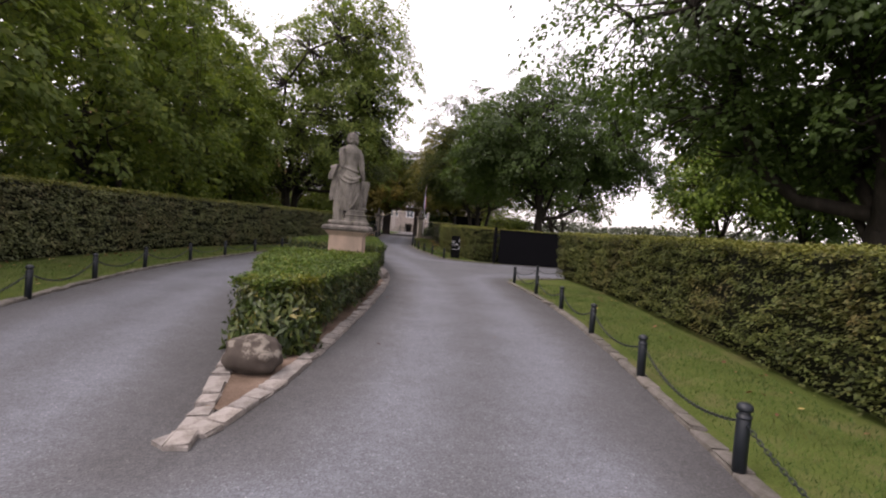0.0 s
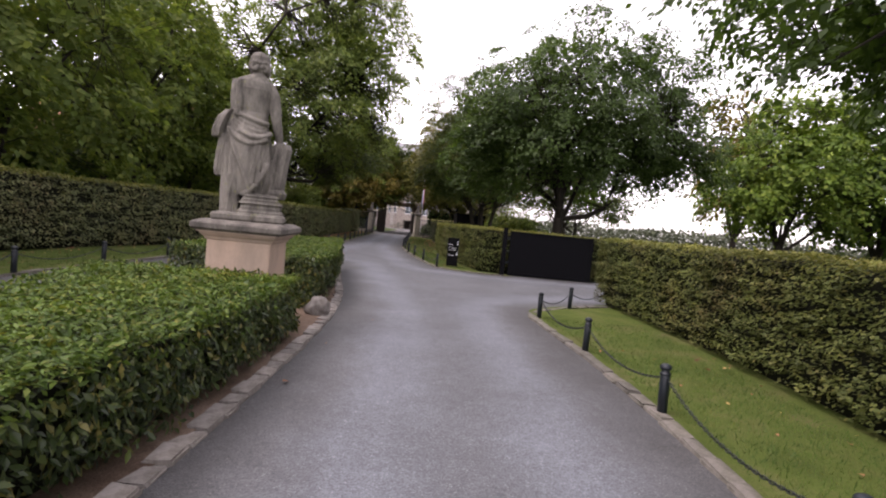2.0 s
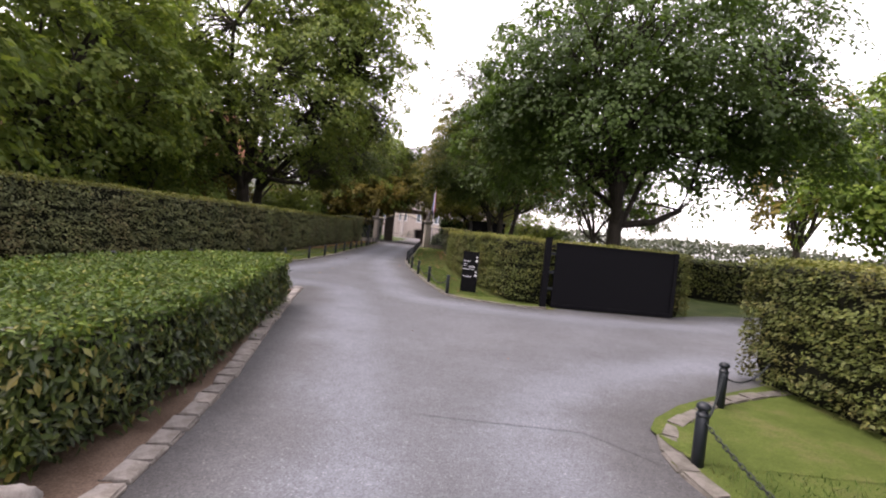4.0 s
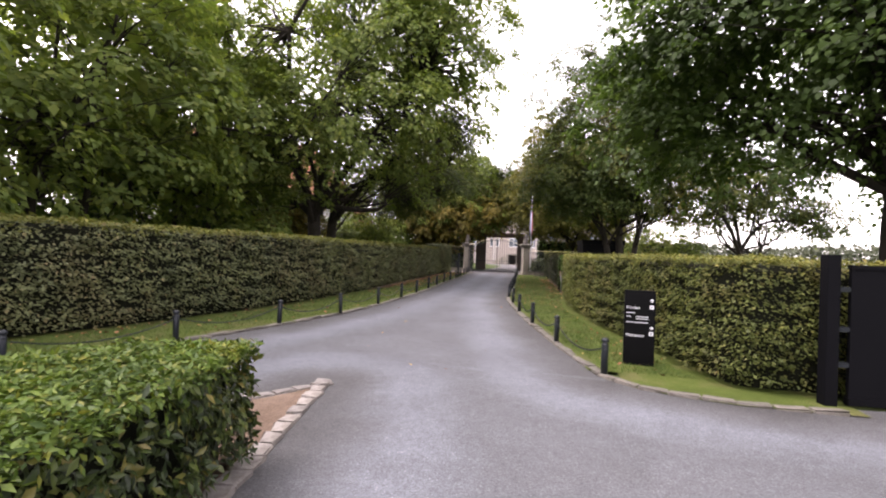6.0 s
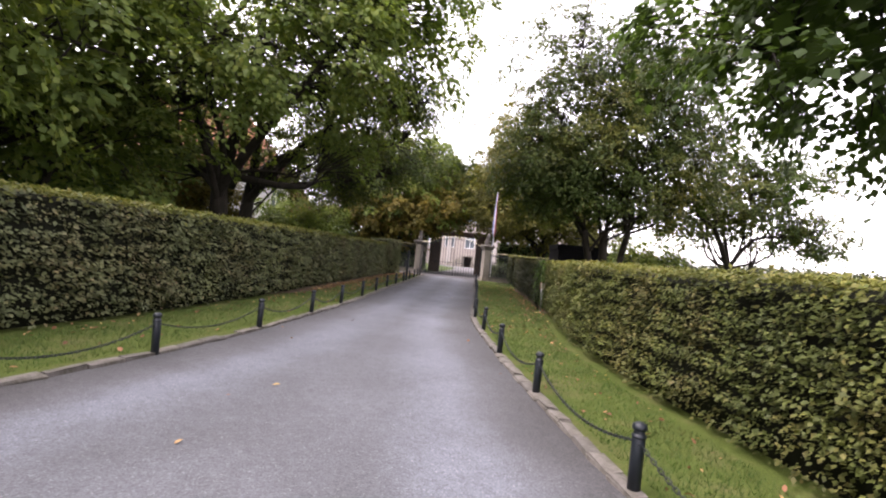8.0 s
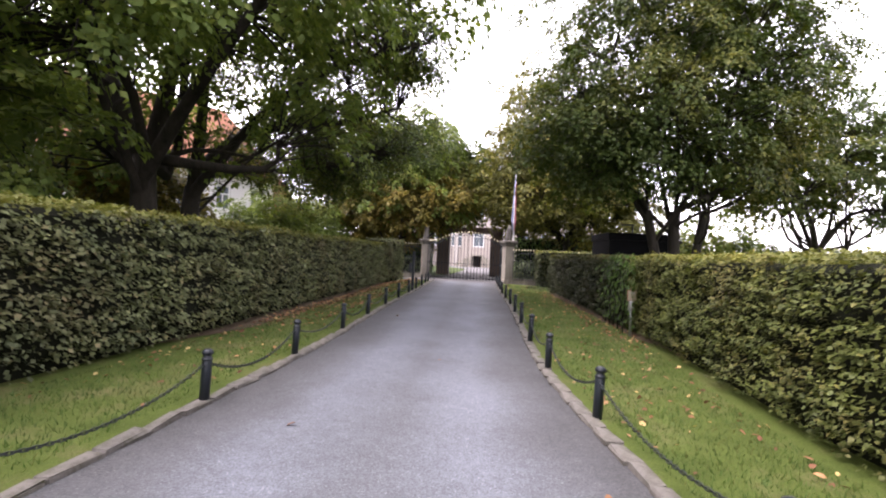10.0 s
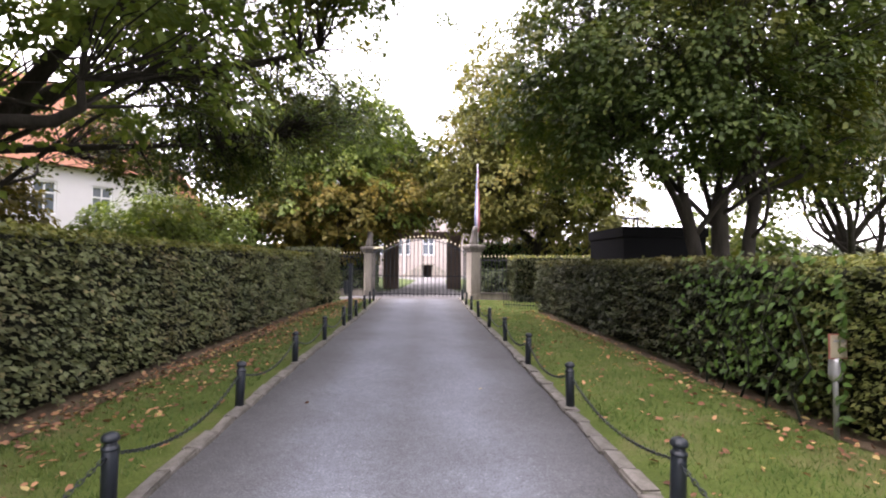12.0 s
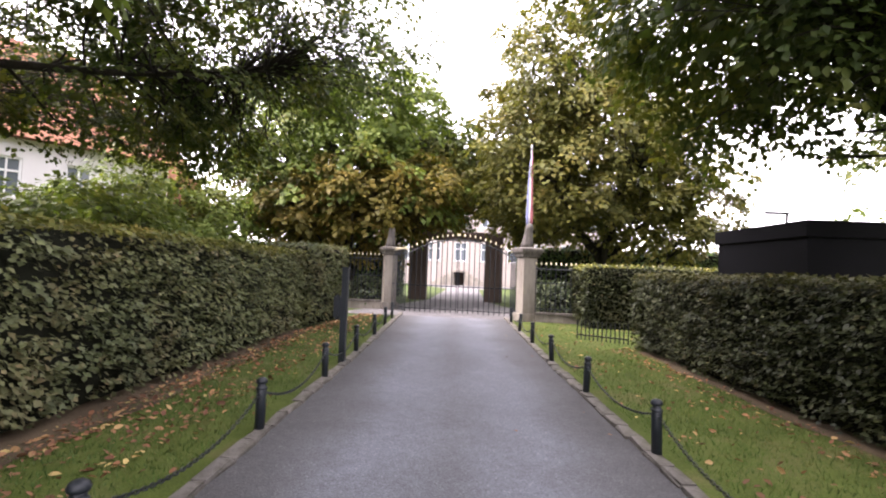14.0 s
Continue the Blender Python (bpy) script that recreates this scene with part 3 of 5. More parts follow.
ROAD_R1 = [(1.26, -14.31), (1.66, -6.31), (2.01, -1.31), (2.23, 0.95), (2.457, 3.308), (2.571, 5.421), (2.621, 7.626), (2.53, 9.73), (2.338, 11.426), (2.204, 12.523), (2.347, 13.072), (2.85, 13.67), (3.436, 14.204), (4.319, 14.796), (6.49, 15.764), (9.962, 16.733), (15.937, 17.593), (25.908, 18.562)]
ROAD_R2 = [(25.832, 25.835), (15.846, 24.285), (9.362, 22.84), (7.18, 21.714), (5.787, 20.681), (4.285, 20.367), (2.714, 20.179), (1.504, 20.189), (0.746, 20.43), (0.308, 20.744), (0.063, 21.51), (-0.415, 23.302), (-0.915, 25.527), (-1.37, 27.731), (-1.773, 30.014), (-2.061, 32.05), (-2.17, 34.25), (-2.259, 36.504), (-2.365, 38.75), (-2.48, 41), (-2.625, 43.15), (-2.832, 46.521), (-3.163, 53.66)]
HEDGE_L = [(-8.55, 0), (-8.894, 3.711), (-9.213, 8.227), (-9.363, 11.226), (-9.281, 14.796), (-8.835, 18.346), (-8.063, 21.305), (-7.742, 23.045), (-7.315, 25.527), (-7.198, 29.42), (-7.307, 33.25), (-7.574, 36.3), (-7.8, 41.41), (-8.269, 47.951)]
HEDGE_R1 = [(4.1, -3), (4.16, -0.31), (4.307, 3.207), (4.545, 6.724), (4.712, 10.229), (4.627, 13.122), (4.4, 15.441)]
HEDGE_R2 = [(6.439, 21.151), (4.389, 20.943), (2.588, 20.786), (1.838, 20.807), (1.548, 21.202), (1.425, 22.021), (0.969, 23.974), (0.423, 26.552), (0.03, 29.42), (0.06, 32.25), (0.1, 36.3), (-0.3, 42.433), (-0.656, 47.44)]
ISLAND_R = [(-1.47, 0.93), (-1.3, 1.12), (-1.19, 1.8), (-1.12, 2.48), (-1.05, 4.115), (-1.012, 6.223), (-1.035, 8.728), (-1.106, 10.428), (-1.24, 11.725), (-1.453, 13.122), (-1.918, 15.011), (-2.341, 16.84), (-2.54, 17.809), (-2.94, 19.582)]
ISLAND_L = [(-1.5, 0.94), (-1.58, 1.34), (-1.72, 1.9), (-1.95, 2.65), (-2.3, 4.0), (-2.75, 5.4), (-3.2, 7.0), (-3.75, 9.2), (-4.2, 11.0), (-4.5, 13.0), (-4.6, 15.0), (-4.4, 16.8), (-3.95, 18.1), (-3.35, 19.0), (-3.02, 19.58)]

KERB_LINES = (ROAD_L, ROAD_R1, ROAD_R2, ISLAND_R, ISLAND_L)
ys = np.arange(-14, 53.01, 0.25)
ground = new("ground", mesh_from_arrays("ground", np.array([(-1500, -1500, -0.03), (1500, -1500, -0.03), (1500, 1500, -0.03), (-1500, 1500, -0.03)]), np.array([(0, 1, 2, 3)]), FIELD))
tagged(ground, "grassy open ground reaching to the horizon", "ground", kind="structure")
road_left_edge = resample(ROAD_L, 0.5)
r1_line, r2_line = resample(ROAD_R1, 0.5), resample(ROAD_R2, 0.5)
right_of_road = np.column_stack([np.where((ys > 12.8) & (ys < 21.0), 2.2, np.where(ys <= 12.8, np.interp(ys, [p[1] for p in ROAD_R1[:10]], [p[0] for p in ROAD_R1[:10]]), np.interp(ys, [p[1] for p in ROAD_R2[9:]], [p[0] for p in ROAD_R2[9:]]))), ys])
strip("road", at_ys(ROAD_L, ys) - np.array([0.06, 0]), right_of_road + np.array([0.08, 0]), 0.0, ASPHALT, "worn grey asphalt driveway with pale wheel tracks", 0, 44, KERB_LINES)
xs = np.array([0.3, 0.6, 0.9, 1.3, 1.7, 2.16, 2.3, 2.8, 3.4, 4.3, 5.0, 5.9, 6.5, 7.3, 8.5, 10.0, 13.0, 16.0, 21.0, 26.0])
south = np.column_stack([xs, np.where(xs < 2.16, 12.9, np.interp(xs, [p[0] for p in ROAD_R1[9:]], [p[1] for p in ROAD_R1[9:]]) - 0.08)])
north = np.column_stack([xs, np.interp(xs, [p[0] for p in ROAD_R2[9::-1]], [p[1] for p in ROAD_R2[9::-1]]) + 0.3])
strip("road_side", south, north, 0.004, ASPHALT, "grey asphalt side road turning off past the black gate", 0, 36, KERB_LINES)
strip("forecourt", np.column_stack([np.interp(np.linspace(53, 92, 40), [53, 57, 63, 80, 92], [-9.0, -8.0, -6.8, -7.0, -13.0]), np.linspace(53, 92, 40)]), np.column_stack([np.interp(np.linspace(53, 92, 40), [53, 57, 63, 80, 92], [-1.0, -2.2, -3.7, -4.2, 1.0]), np.linspace(53, 92, 40)]), -0.01, GRAVEL, "pale gravel forecourt behind the iron gate")

lawn_l = strip("lawn_left", at_ys([(-6.0, -14)] + HEDGE_L, ys[:247]) - np.array([0.6, 0]), at_ys(ROAD_L, ys[:247]) - np.array([0.05, 0]), 0.02, LAWN, "mown grass verge along the clipped hedge", lift=0.012)
ys1 = np.arange(-9, 12.6, 0.5)
lawn_r1 = strip("lawn_right", at_ys(ROAD_R1[:10], ys1) + np.array([0.05, 0]), at_ys(HEDGE_R1, ys1) + np.array([0.6, 0]), 0.02, LAWN, "mown grass verge beside the bollards", lift=0.012)
ys1b = np.array([12.5, 12.8, 13.1, 13.4, 13.9, 14.3, 14.7, 15.1, 15.3])
strip("lawn_corner", np.column_stack([[2.46, 2.38, 2.34, 2.5, 2.95, 3.45, 4.0, 4.6, 4.9], ys1b - 0.0]), np.column_stack([np.full(9, 5.1), ys1b]), 0.024, LAWN, "rounded grass corner at the side road", lift=0.01)
ys2 = np.arange(21.3, 53.01, 0.5)
strip("lawn_right_far", at_ys(ROAD_R2[10:], ys2) + np.array([0.05, 0]), at_ys([(1.7, 21.0)] + HEDGE_R2[5:] + [(-0.4, 47), (3, 47.5), (3, 53)], ys2) + np.array([0.5, 0]), 0.02, LAWN, "mown grass verge with scattered leaves", lift=0.012)
xs2 = np.linspace(0.5, 2.9, 12)
strip("lawn_sign", np.column_stack([xs2, np.interp(xs2, [0.42, 0.86, 1.62, 2.83], [20.72, 20.42, 20.2, 20.2])]), np.column_stack([xs2, np.full(12, 21.6)]), 0.016, LAWN, "thin grass under the hedge corner", lift=0.01)
yi = np.linspace(1.6, 19.4, 60)
strip("island_soil", at_ys(ISLAND_L, yi) + np.array([0.1, 0]), at_ys(ISLAND_R, yi) - np.array([0.1, 0]), 0.02, SOIL, "bare earth bed of the traffic island", lift=0.015)

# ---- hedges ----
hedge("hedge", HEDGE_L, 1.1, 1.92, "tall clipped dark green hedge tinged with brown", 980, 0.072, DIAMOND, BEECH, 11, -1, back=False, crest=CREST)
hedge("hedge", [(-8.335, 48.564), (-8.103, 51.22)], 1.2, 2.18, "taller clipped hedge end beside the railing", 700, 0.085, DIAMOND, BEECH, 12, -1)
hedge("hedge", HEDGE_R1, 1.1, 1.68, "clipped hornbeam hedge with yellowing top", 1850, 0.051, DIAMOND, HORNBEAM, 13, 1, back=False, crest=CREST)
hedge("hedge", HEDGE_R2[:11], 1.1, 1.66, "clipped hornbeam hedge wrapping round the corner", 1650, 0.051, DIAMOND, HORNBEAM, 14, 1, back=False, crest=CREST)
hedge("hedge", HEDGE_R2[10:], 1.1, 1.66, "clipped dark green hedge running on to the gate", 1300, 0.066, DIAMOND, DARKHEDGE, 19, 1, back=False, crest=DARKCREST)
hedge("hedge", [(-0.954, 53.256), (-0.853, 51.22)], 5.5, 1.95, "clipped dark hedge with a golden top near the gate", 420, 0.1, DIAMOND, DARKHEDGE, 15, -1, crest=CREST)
# added belts: their dark leaves stand for the shadow under the trees
hedge("hedge", [(-1.9, 65.0), (4.0, 64.0), (11.0, 62.5)], 1.4, 3.1, "added dark leafy belt filling the shadow beyond the railing", 130, 0.19, DIAMOND, MAPLE, 151, -1, back=False)
hedge("hedge", [(-19.0, 62.5), (-13.0, 63.5), (-8.6, 64.6)], 1.4, 2.9, "added dark leafy belt filling the shadow beyond the railing", 130, 0.19, DIAMOND, MAPLE, 152, -1, back=False)
hedge("hedge", [(8.407, 28.397), (10.823, 26.552), (15.816, 27.168)], 1.1, 1.5, "clipped hedge along the side road", 300, 0.11, DIAMOND, HORNBEAM, 16, -1, back=False)
isl_a = [(-1.72, 3.2), (-1.32, 4.1), (-1.19, 6.2), (-1.19, 8.6), (-1.3, 9.45)]
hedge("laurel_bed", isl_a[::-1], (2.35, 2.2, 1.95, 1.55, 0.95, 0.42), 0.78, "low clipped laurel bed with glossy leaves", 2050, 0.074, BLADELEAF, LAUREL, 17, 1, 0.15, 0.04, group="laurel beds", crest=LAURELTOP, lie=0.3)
isl_b = [(-1.62, 11.1), (-1.52, 12.1), (-1.72, 13.5), (-2.08, 15.25), (-2.3, 16.6), (-2.54, 17.45)]
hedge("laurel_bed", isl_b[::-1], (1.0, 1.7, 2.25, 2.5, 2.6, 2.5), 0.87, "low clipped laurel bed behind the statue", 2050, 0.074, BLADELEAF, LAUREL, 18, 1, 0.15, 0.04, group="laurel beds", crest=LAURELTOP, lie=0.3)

# a vine with larger leaves has grown through the hedge beside the notice
rng = np.random.default_rng(150)
vy = np.clip(rng.normal(36.9, 0.8, 700), 35.6, 39.5)
vx = np.interp(vy, [p[1] for p in HEDGE_R2[6:]], [p[0] for p in HEDGE_R2[6:]]) - 0.02 - 0.07 * rng.random(700)
vz = 0.15 + 1.55 * rng.random(700) ** 0.8
vine = thing("climbing_vine", 0, 36.9, 0, "green large-leaved vine growing through the hedge", "vine")
vine_leaves = new("foliage", leaves("foliage", np.column_stack([vx, vy - 36.9, vz]), rng.normal(0, 0.35, (700, 3)) + np.array([-1, -0.2, 0.6]), rng.normal(0, 0.5, (700, 3)) + np.array([-0.4, 0, -0.8]), 0.085 * (0.6 + 0.7 * rng.random(700)), OVATE, VINE))
vine_leaves.parent = vine
tagged(vine_leaves, kind="stuff")
for k in range(5):
    bm = bmesh.new()
    y0 = -0.9 + 0.45 * k
    tube(bm, [(-0.06 + 0.03 * math.sin(3 * q + k), y0 + 0.16 * math.sin(2.1 * q + k), 1.5 * q / 5) for q in range(6)], [0.014, 0.012, 0.011, 0.009, 0.007, 0.005], 5)
    part("stem", bm, TWIG, vine)
yb = np.arange(31.5, 48.1, 0.5)
strip("litter_band", at_ys(HEDGE_L, yb) - np.array([0.3, 0]), at_ys(HEDGE_L, yb) + np.column_stack([np.interp(yb, [31.5, 34, 41, 48], [-0.25, 0.3, 0.36, 0.2]) + 0.05 * np.sin(yb * 2.3), 0 * yb]), 0.034, LEAFMOULD, "brown leaf mould along the foot of the hedge", lift=0.012)

yc = np.arange(33.5, 47.1, 0.5)
strip("litter_band_right", at_ys(HEDGE_R2[5:], yc) - np.column_stack([np.interp(yc, [33.5, 36, 44, 47], [-0.25, 0.1, 0.14, 0.0]) + 0.06 * np.sin(yc * 2.7), 0 * yc]), at_ys(HEDGE_R2[5:], yc) + np.array([0.3, 0]), 0.034, LEAFMOULD, "brown leaf mould under the hedge", lift=0.012)

# ---- kerbs ----
def kerb(name, lines, width, length, material, label, piece, seed, z=0.05, shift=(), rough=0.004):
    """Rows of single stones along polylines."""
    rng = np.random.default_rng(seed)
    base = tagged(new(name), label, "kerb", kind="structure")
    kinds = []
    for v in range(8):
        bm = box(-length / 2 + 0.003, -width / 2, -0.12, length / 2 - 0.003, width / 2, 0, 0.012)
        for q in bm.verts:
            q.co += Vector(rng.normal(0, 0.006, 3)) * (1 if q.co.z > -0.05 else 0)
        jog = rng.normal(0, rough, 8)
        for q in bm.verts:
            k = (q.co.x > 0) * 2 + (q.co.y > 0)
            q.co.x += jog[k]
            q.co.y += jog[k + 4]
        me = bpy.data.meshes.new(piece)
        bm.to_mesh(me)
        bm.free()
        me.materials.append(material)
        kinds.append(me)
    for line, sh in zip(lines, shift):
        p = offset(resample(line, length), sh)
        for a, b in zip(p, p[1:]):
            c = (a + b) / 2
            ob = new(piece, kinds[rng.integers(8)])
            ob.parent = base
            ob.matrix_local = pose(c[0], c[1], z + rng.normal(0, 0.004), rng.normal(0, 1.2), rng.normal(0, 1.2), math.degrees(math.atan2(b[1] - a[1], b[0] - a[0])) + rng.normal(0, 1.0)) @ Matrix.Diagonal((np.linalg.norm(b - a) / length, rng.uniform(0.9, 1.1), 1, 1))
    return base


# ---- bollards and chains ----
def make_bollard():
    top = thing("bollard", 0, 0, -50, "short dark painted iron bollard with a domed cap", "bollard", "bollards along the driveway")
    part("shaft", lathe(bmesh.new(), [(0.046, -0.06), (0.046, 0.40), (0.043, 0.405)], 14), IRON, top, "", True)
    part("ring", lathe(bmesh.new(), [(0.044, 0.40), (0.05, 0.404), (0.05, 0.42), (0.04, 0.426), (0.037, 0.44), (0.037, 0.452)], 14), IRON, top, "", True)
    part("cap", lathe(bmesh.new(), [(0.03, 0.45), (0.05, 0.458), (0.054, 0.475), (0.046, 0.495), (0.026, 0.508), (0.004, 0.512)], 14), IRON, top, "", True)
    eye = bmesh.new()
    add_box(eye, -0.012, -0.062, 0.352, 0.012, 0.062, 0.372, 0.005)
    part("chain_eye", eye, IRON, top)
    return top


def chain_mesh(length, sag, links):
    """Interlocking links hanging in a curve from 0 to length along x."""
    tm, tf = [], []
    na, nb = 6, 3
    for i in range(na):
        a = 2 * math.pi * i / na
        cx, cy = math.cos(a), math.sin(a)
        for j in range(nb):
            b = 2 * math.pi * j / nb
            tm.append(((0.021 + 0.0055 * math.cos(b)) * cx + 0.011 * np.sign(cx) * (abs(cx) > 0.1), (0.012 + 0.0055 * math.cos(b)) * cy, 0.0055 * math.sin(b)))
    for i in range(na):
        for j in range(nb):
            tf.append((i * nb + j, ((i + 1) % na) * nb + j, ((i + 1) % na) * nb + (j + 1) % nb, i * nb + (j + 1) % nb))
    tm, tf = np.array(tm), np.array(tf)
    V, F = [], []
    for k in range(links):
        s = (k + 0.5) / links
        x, z = s * length, -4 * sag * s * (1 - s)
        slope = math.atan(-4 * sag * (1 - 2 * s) / length)
        m = np.array((pose(0, 0, 0, 45 if k % 2 else -45, 0, 0)).to_3x3())
        r = np.array(pose(0, 0, 0, 0, -math.degrees(slope), 0).to_3x3())
        V.append((tm @ m.T) @ r.T + np.array([x, 0, z]))
        F.append(tf + k * len(tm))
    return mesh_from_arrays("chain", np.concatenate(V), np.concatenate(F), CHAIN)


bollard_0 = make_bollard()
LEFT_POSTS = [(-4.69, 0.59), (-5.292, 2.804), (-5.857, 5.031), (-6.437, 7.195), (-6.848, 9.409), (-6.94, 11.635), (-6.975, 13.881), (-6.904, 16.248), (-6.673, 18.615), (-6.311, 20.891), (-5.802, 23.076), (-5.412, 25.154), (-5.297, 27.444), (-5.319, 29.717), (-5.4, 31.85), (-5.542, 34.23), (-5.697, 36.402), (-5.864, 38.719), (-5.999, 40.949), (-6.105, 43.16), (-6.253, 45.397), (-6.411, 47.645), (-6.619, 49.892), (-6.824, 52.037)]
RIGHT_POSTS_1 = [(2.11, -3.21), (2.18, -1.01), (2.32, 1.22), (2.527, 3.358), (2.661, 5.612), (2.729, 7.856), (2.642, 10.099), (2.444, 12.473), (3.422, 13.989)]
RIGHT_POSTS_2 = [(0.309, 21.141), (-0.306, 23.333), (-0.826, 25.599), (-1.27, 27.782), (-1.63, 30.2), (-1.92, 32.15), (-2.06, 34.25), (-2.15, 36.525), (-2.255, 38.75), (-2.36, 41), (-2.516, 43.17), (-2.653, 45.397), (-2.778, 47.542), (-2.894, 49.688), (-2.989, 51.833)]
chain_me = chain_mesh(2.2, 0.17, 52)
wob_rng = np.random.default_rng(5)
for posts in (LEFT_POSTS, RIGHT_POSTS_1, RIGHT_POSTS_2):
    prev = None
    for (bx, by) in posts:
        copy_thing(bollard_0, pose(bx, by, 0.0, wob_rng.normal(0, 1.3), wob_rng.normal(0, 1.3), wob_rng.uniform(0, 8)))
        if prev:
            d = math.hypot(bx - prev[0], by - prev[1])
            ch = new("chain", chain_me)
            ch.matrix_world = pose(prev[0], prev[1], 0.362, 0, 0, math.degrees(math.atan2(by - prev[1], bx - prev[0]))) @ pose(0.055, 0, 0) @ Matrix.Diagonal(((d - 0.11) / 2.2, 1, wob_rng.uniform(0.85, 1.25), 1))
            tagged(ch, "drooping dark iron chain between two bollards", "chain", "chains")
        prev = (bx, by)
last_chain = new("chain", chain_me)
last_chain.matrix_world = pose(3.43, 14.05, 0.362, 0, 0, 38) @ Matrix.Diagonal((0.6, 1, 0.9, 1))
tagged(last_chain, "drooping dark iron chain running into the hedge", "chain", "chains")
for o in (bollard_0, *bollard_0.children_recursive):
    bpy.data.objects.remove(o)

# ---- statue and pedestal ----
pedestal = thing("pedestal", -2.159, 9.85, 0, "pink sandstone pedestal with a dark moulded capstone", "pedestal", rz=4)
part("base", box(-0.48, -0.48, 0.0, 0.48, 0.48, 0.3, 0.02), PEDESTAL, pedestal)
part("die", box(-0.40, -0.40, 0.3, 0.40, 0.40, 1.17, 0.012), PEDESTAL, pedestal)


def square_mould(profile):
    bm = bmesh.new()
    rings = [[bm.verts.new((sx * r, sy * r, z)) for sx, sy in ((-1, -1), (1, -1), (1, 1), (-1, 1))] for r, z in profile]
    for a, b in zip(rings, rings[1:]):
        for i in range(4):
            bm.faces.new((a[i], a[(i + 1) % 4], b[(i + 1) % 4], b[i]))
    bm.faces.new(rings[0][::-1])
    bm.faces.new(rings[-1])
    return bm


part("moulding", square_mould([(0.402, 1.14), (0.42, 1.15), (0.43, 1.18), (0.465, 1.21), (0.475, 1.235), (0.5, 1.24), (0.5, 1.26)]), PEDESTAL, pedestal)
part("capstone", square_mould([(0.505, 1.255), (0.53, 1.27), (0.557, 1.29), (0.557, 1.345), (0.54, 1.365), (0.5, 1.385), (0.46, 1.40)]), CAPSTONE, pedestal, "dark lichened moulded capstone")


def loft(bm, rings, sides=40, folds=0, depth=0.0, phase=0.0):
    """Rings of (cx, cy, z, rx, ry[, fold]) joined into a closed skin, with cloth folds."""
    out = []
    for ring in rings:
        cx, cy, z, rx, ry = ring[:5]
        fd = ring[5] if len(ring) > 5 else depth
        row = []
        for i in range(sides):
            a = 2 * math.pi * i / sides
            w = 1 + fd * (math.sin(folds * a + phase + 2.2 * z) * 0.6 + math.sin((folds * 2 + 3) * a - 3.1 * z + phase) * 0.4)
            row.append(bm.verts.new((cx + rx * w * math.cos(a), cy + ry * w * math.sin(a), z)))
        out.append(row)
    for a, b in zip(out, out[1:]):
        for i in range(sides):
            bm.faces.new((a[i], a[(i + 1) % sides], b[(i + 1) % sides], b[i]))
    bm.faces.new(out[0][::-1])
    bm.faces.new(out[-1])


sb = bmesh.new()
add_box(sb, -0.46, -0.33, 0.0, 0.46, 0.33, 0.1, 0.02)
# the robe: hips and thighs, the standing leg, the cloth over the forearm and its hanging end
loft(sb, [(-0.06, 0, 0.34, 0.27, 0.2, 0.1), (-0.04, 0, 0.55, 0.3, 0.23, 0.09), (-0.03, 0, 0.8, 0.3, 0.235, 0.07), (-0.03, 0, 1.0, 0.29, 0.235, 0.05), (-0.04, 0, 1.15, 0.27, 0.22, 0.04), (-0.035, 0, 1.3, 0.238, 0.19, 0.025), (-0.02, 0, 1.42, 0.222, 0.165, 0.01)], 96, 11)
loft(sb, [(-0.265, -0.02, 0.08, 0.12, 0.17, 0.13), (-0.255, -0.01, 0.2, 0.115, 0.17, 0.13), (-0.235, 0, 0.38, 0.14, 0.19, 0.1), (-0.18, 0, 0.6, 0.18, 0.2, 0.08)], 72, 7)
loft(sb, [(-0.41, 0.06, 1.08, 0.085, 0.1, 0.3), (-0.39, 0.06, 1.2, 0.09, 0.12, 0.25), (-0.33, 0.05, 1.36, 0.085, 0.11, 0.15), (-0.27, 0.04, 1.45, 0.05, 0.07, 0.05)], 48, 5)
loft(sb, [(-0.395, 0.05, 0.57, 0.05, 0.09, 0.3), (-0.385, 0.05, 0.66, 0.075, 0.11, 0.28), (-0.36, 0.05, 0.9, 0.075, 0.11, 0.2), (-0.32, 0.04, 1.12, 0.08, 0.1, 0.1)], 48, 5)
# torso, neck and head with thick curls below a cap
loft(sb, [(-0.03, 0, 1.3, 0.218, 0.165), (-0.012, 0, 1.44, 0.215, 0.158), (0.0, -0.01, 1.6, 0.235, 0.165), (0.005, -0.02, 1.74, 0.258, 0.165), (0.015, -0.015, 1.84, 0.25, 0.14), (0.045, 0.0, 1.91, 0.155, 0.11), (0.07, 0.02, 1.96, 0.085, 0.085), (0.08, 0.035, 2.03, 0.075, 0.08)], 48)
loft(sb, [(0.075, 0.045, 1.965, 0.07, 0.08), (0.075, 0.045, 1.99, 0.118, 0.125, 0.06), (0.075, 0.05, 2.06, 0.13, 0.145, 0.07), (0.078, 0.05, 2.105, 0.122, 0.135, 0.05), (0.08, 0.055, 2.13, 0.128, 0.145, 0.02), (0.083, 0.06, 2.19, 0.128, 0.145, 0.02), (0.085, 0.06, 2.245, 0.09, 0.105), (0.085, 0.06, 2.27, 0.03, 0.04)], 40, 9)
# arms
tube(sb, [(0.2, 0.0, 1.83), (0.268, -0.02, 1.7), (0.292, -0.03, 1.52), (0.302, -0.03, 1.4), (0.33, -0.01, 1.24), (0.362, 0.02, 1.1)], [0.08, 0.082, 0.077, 0.07, 0.062, 0.045], 16)
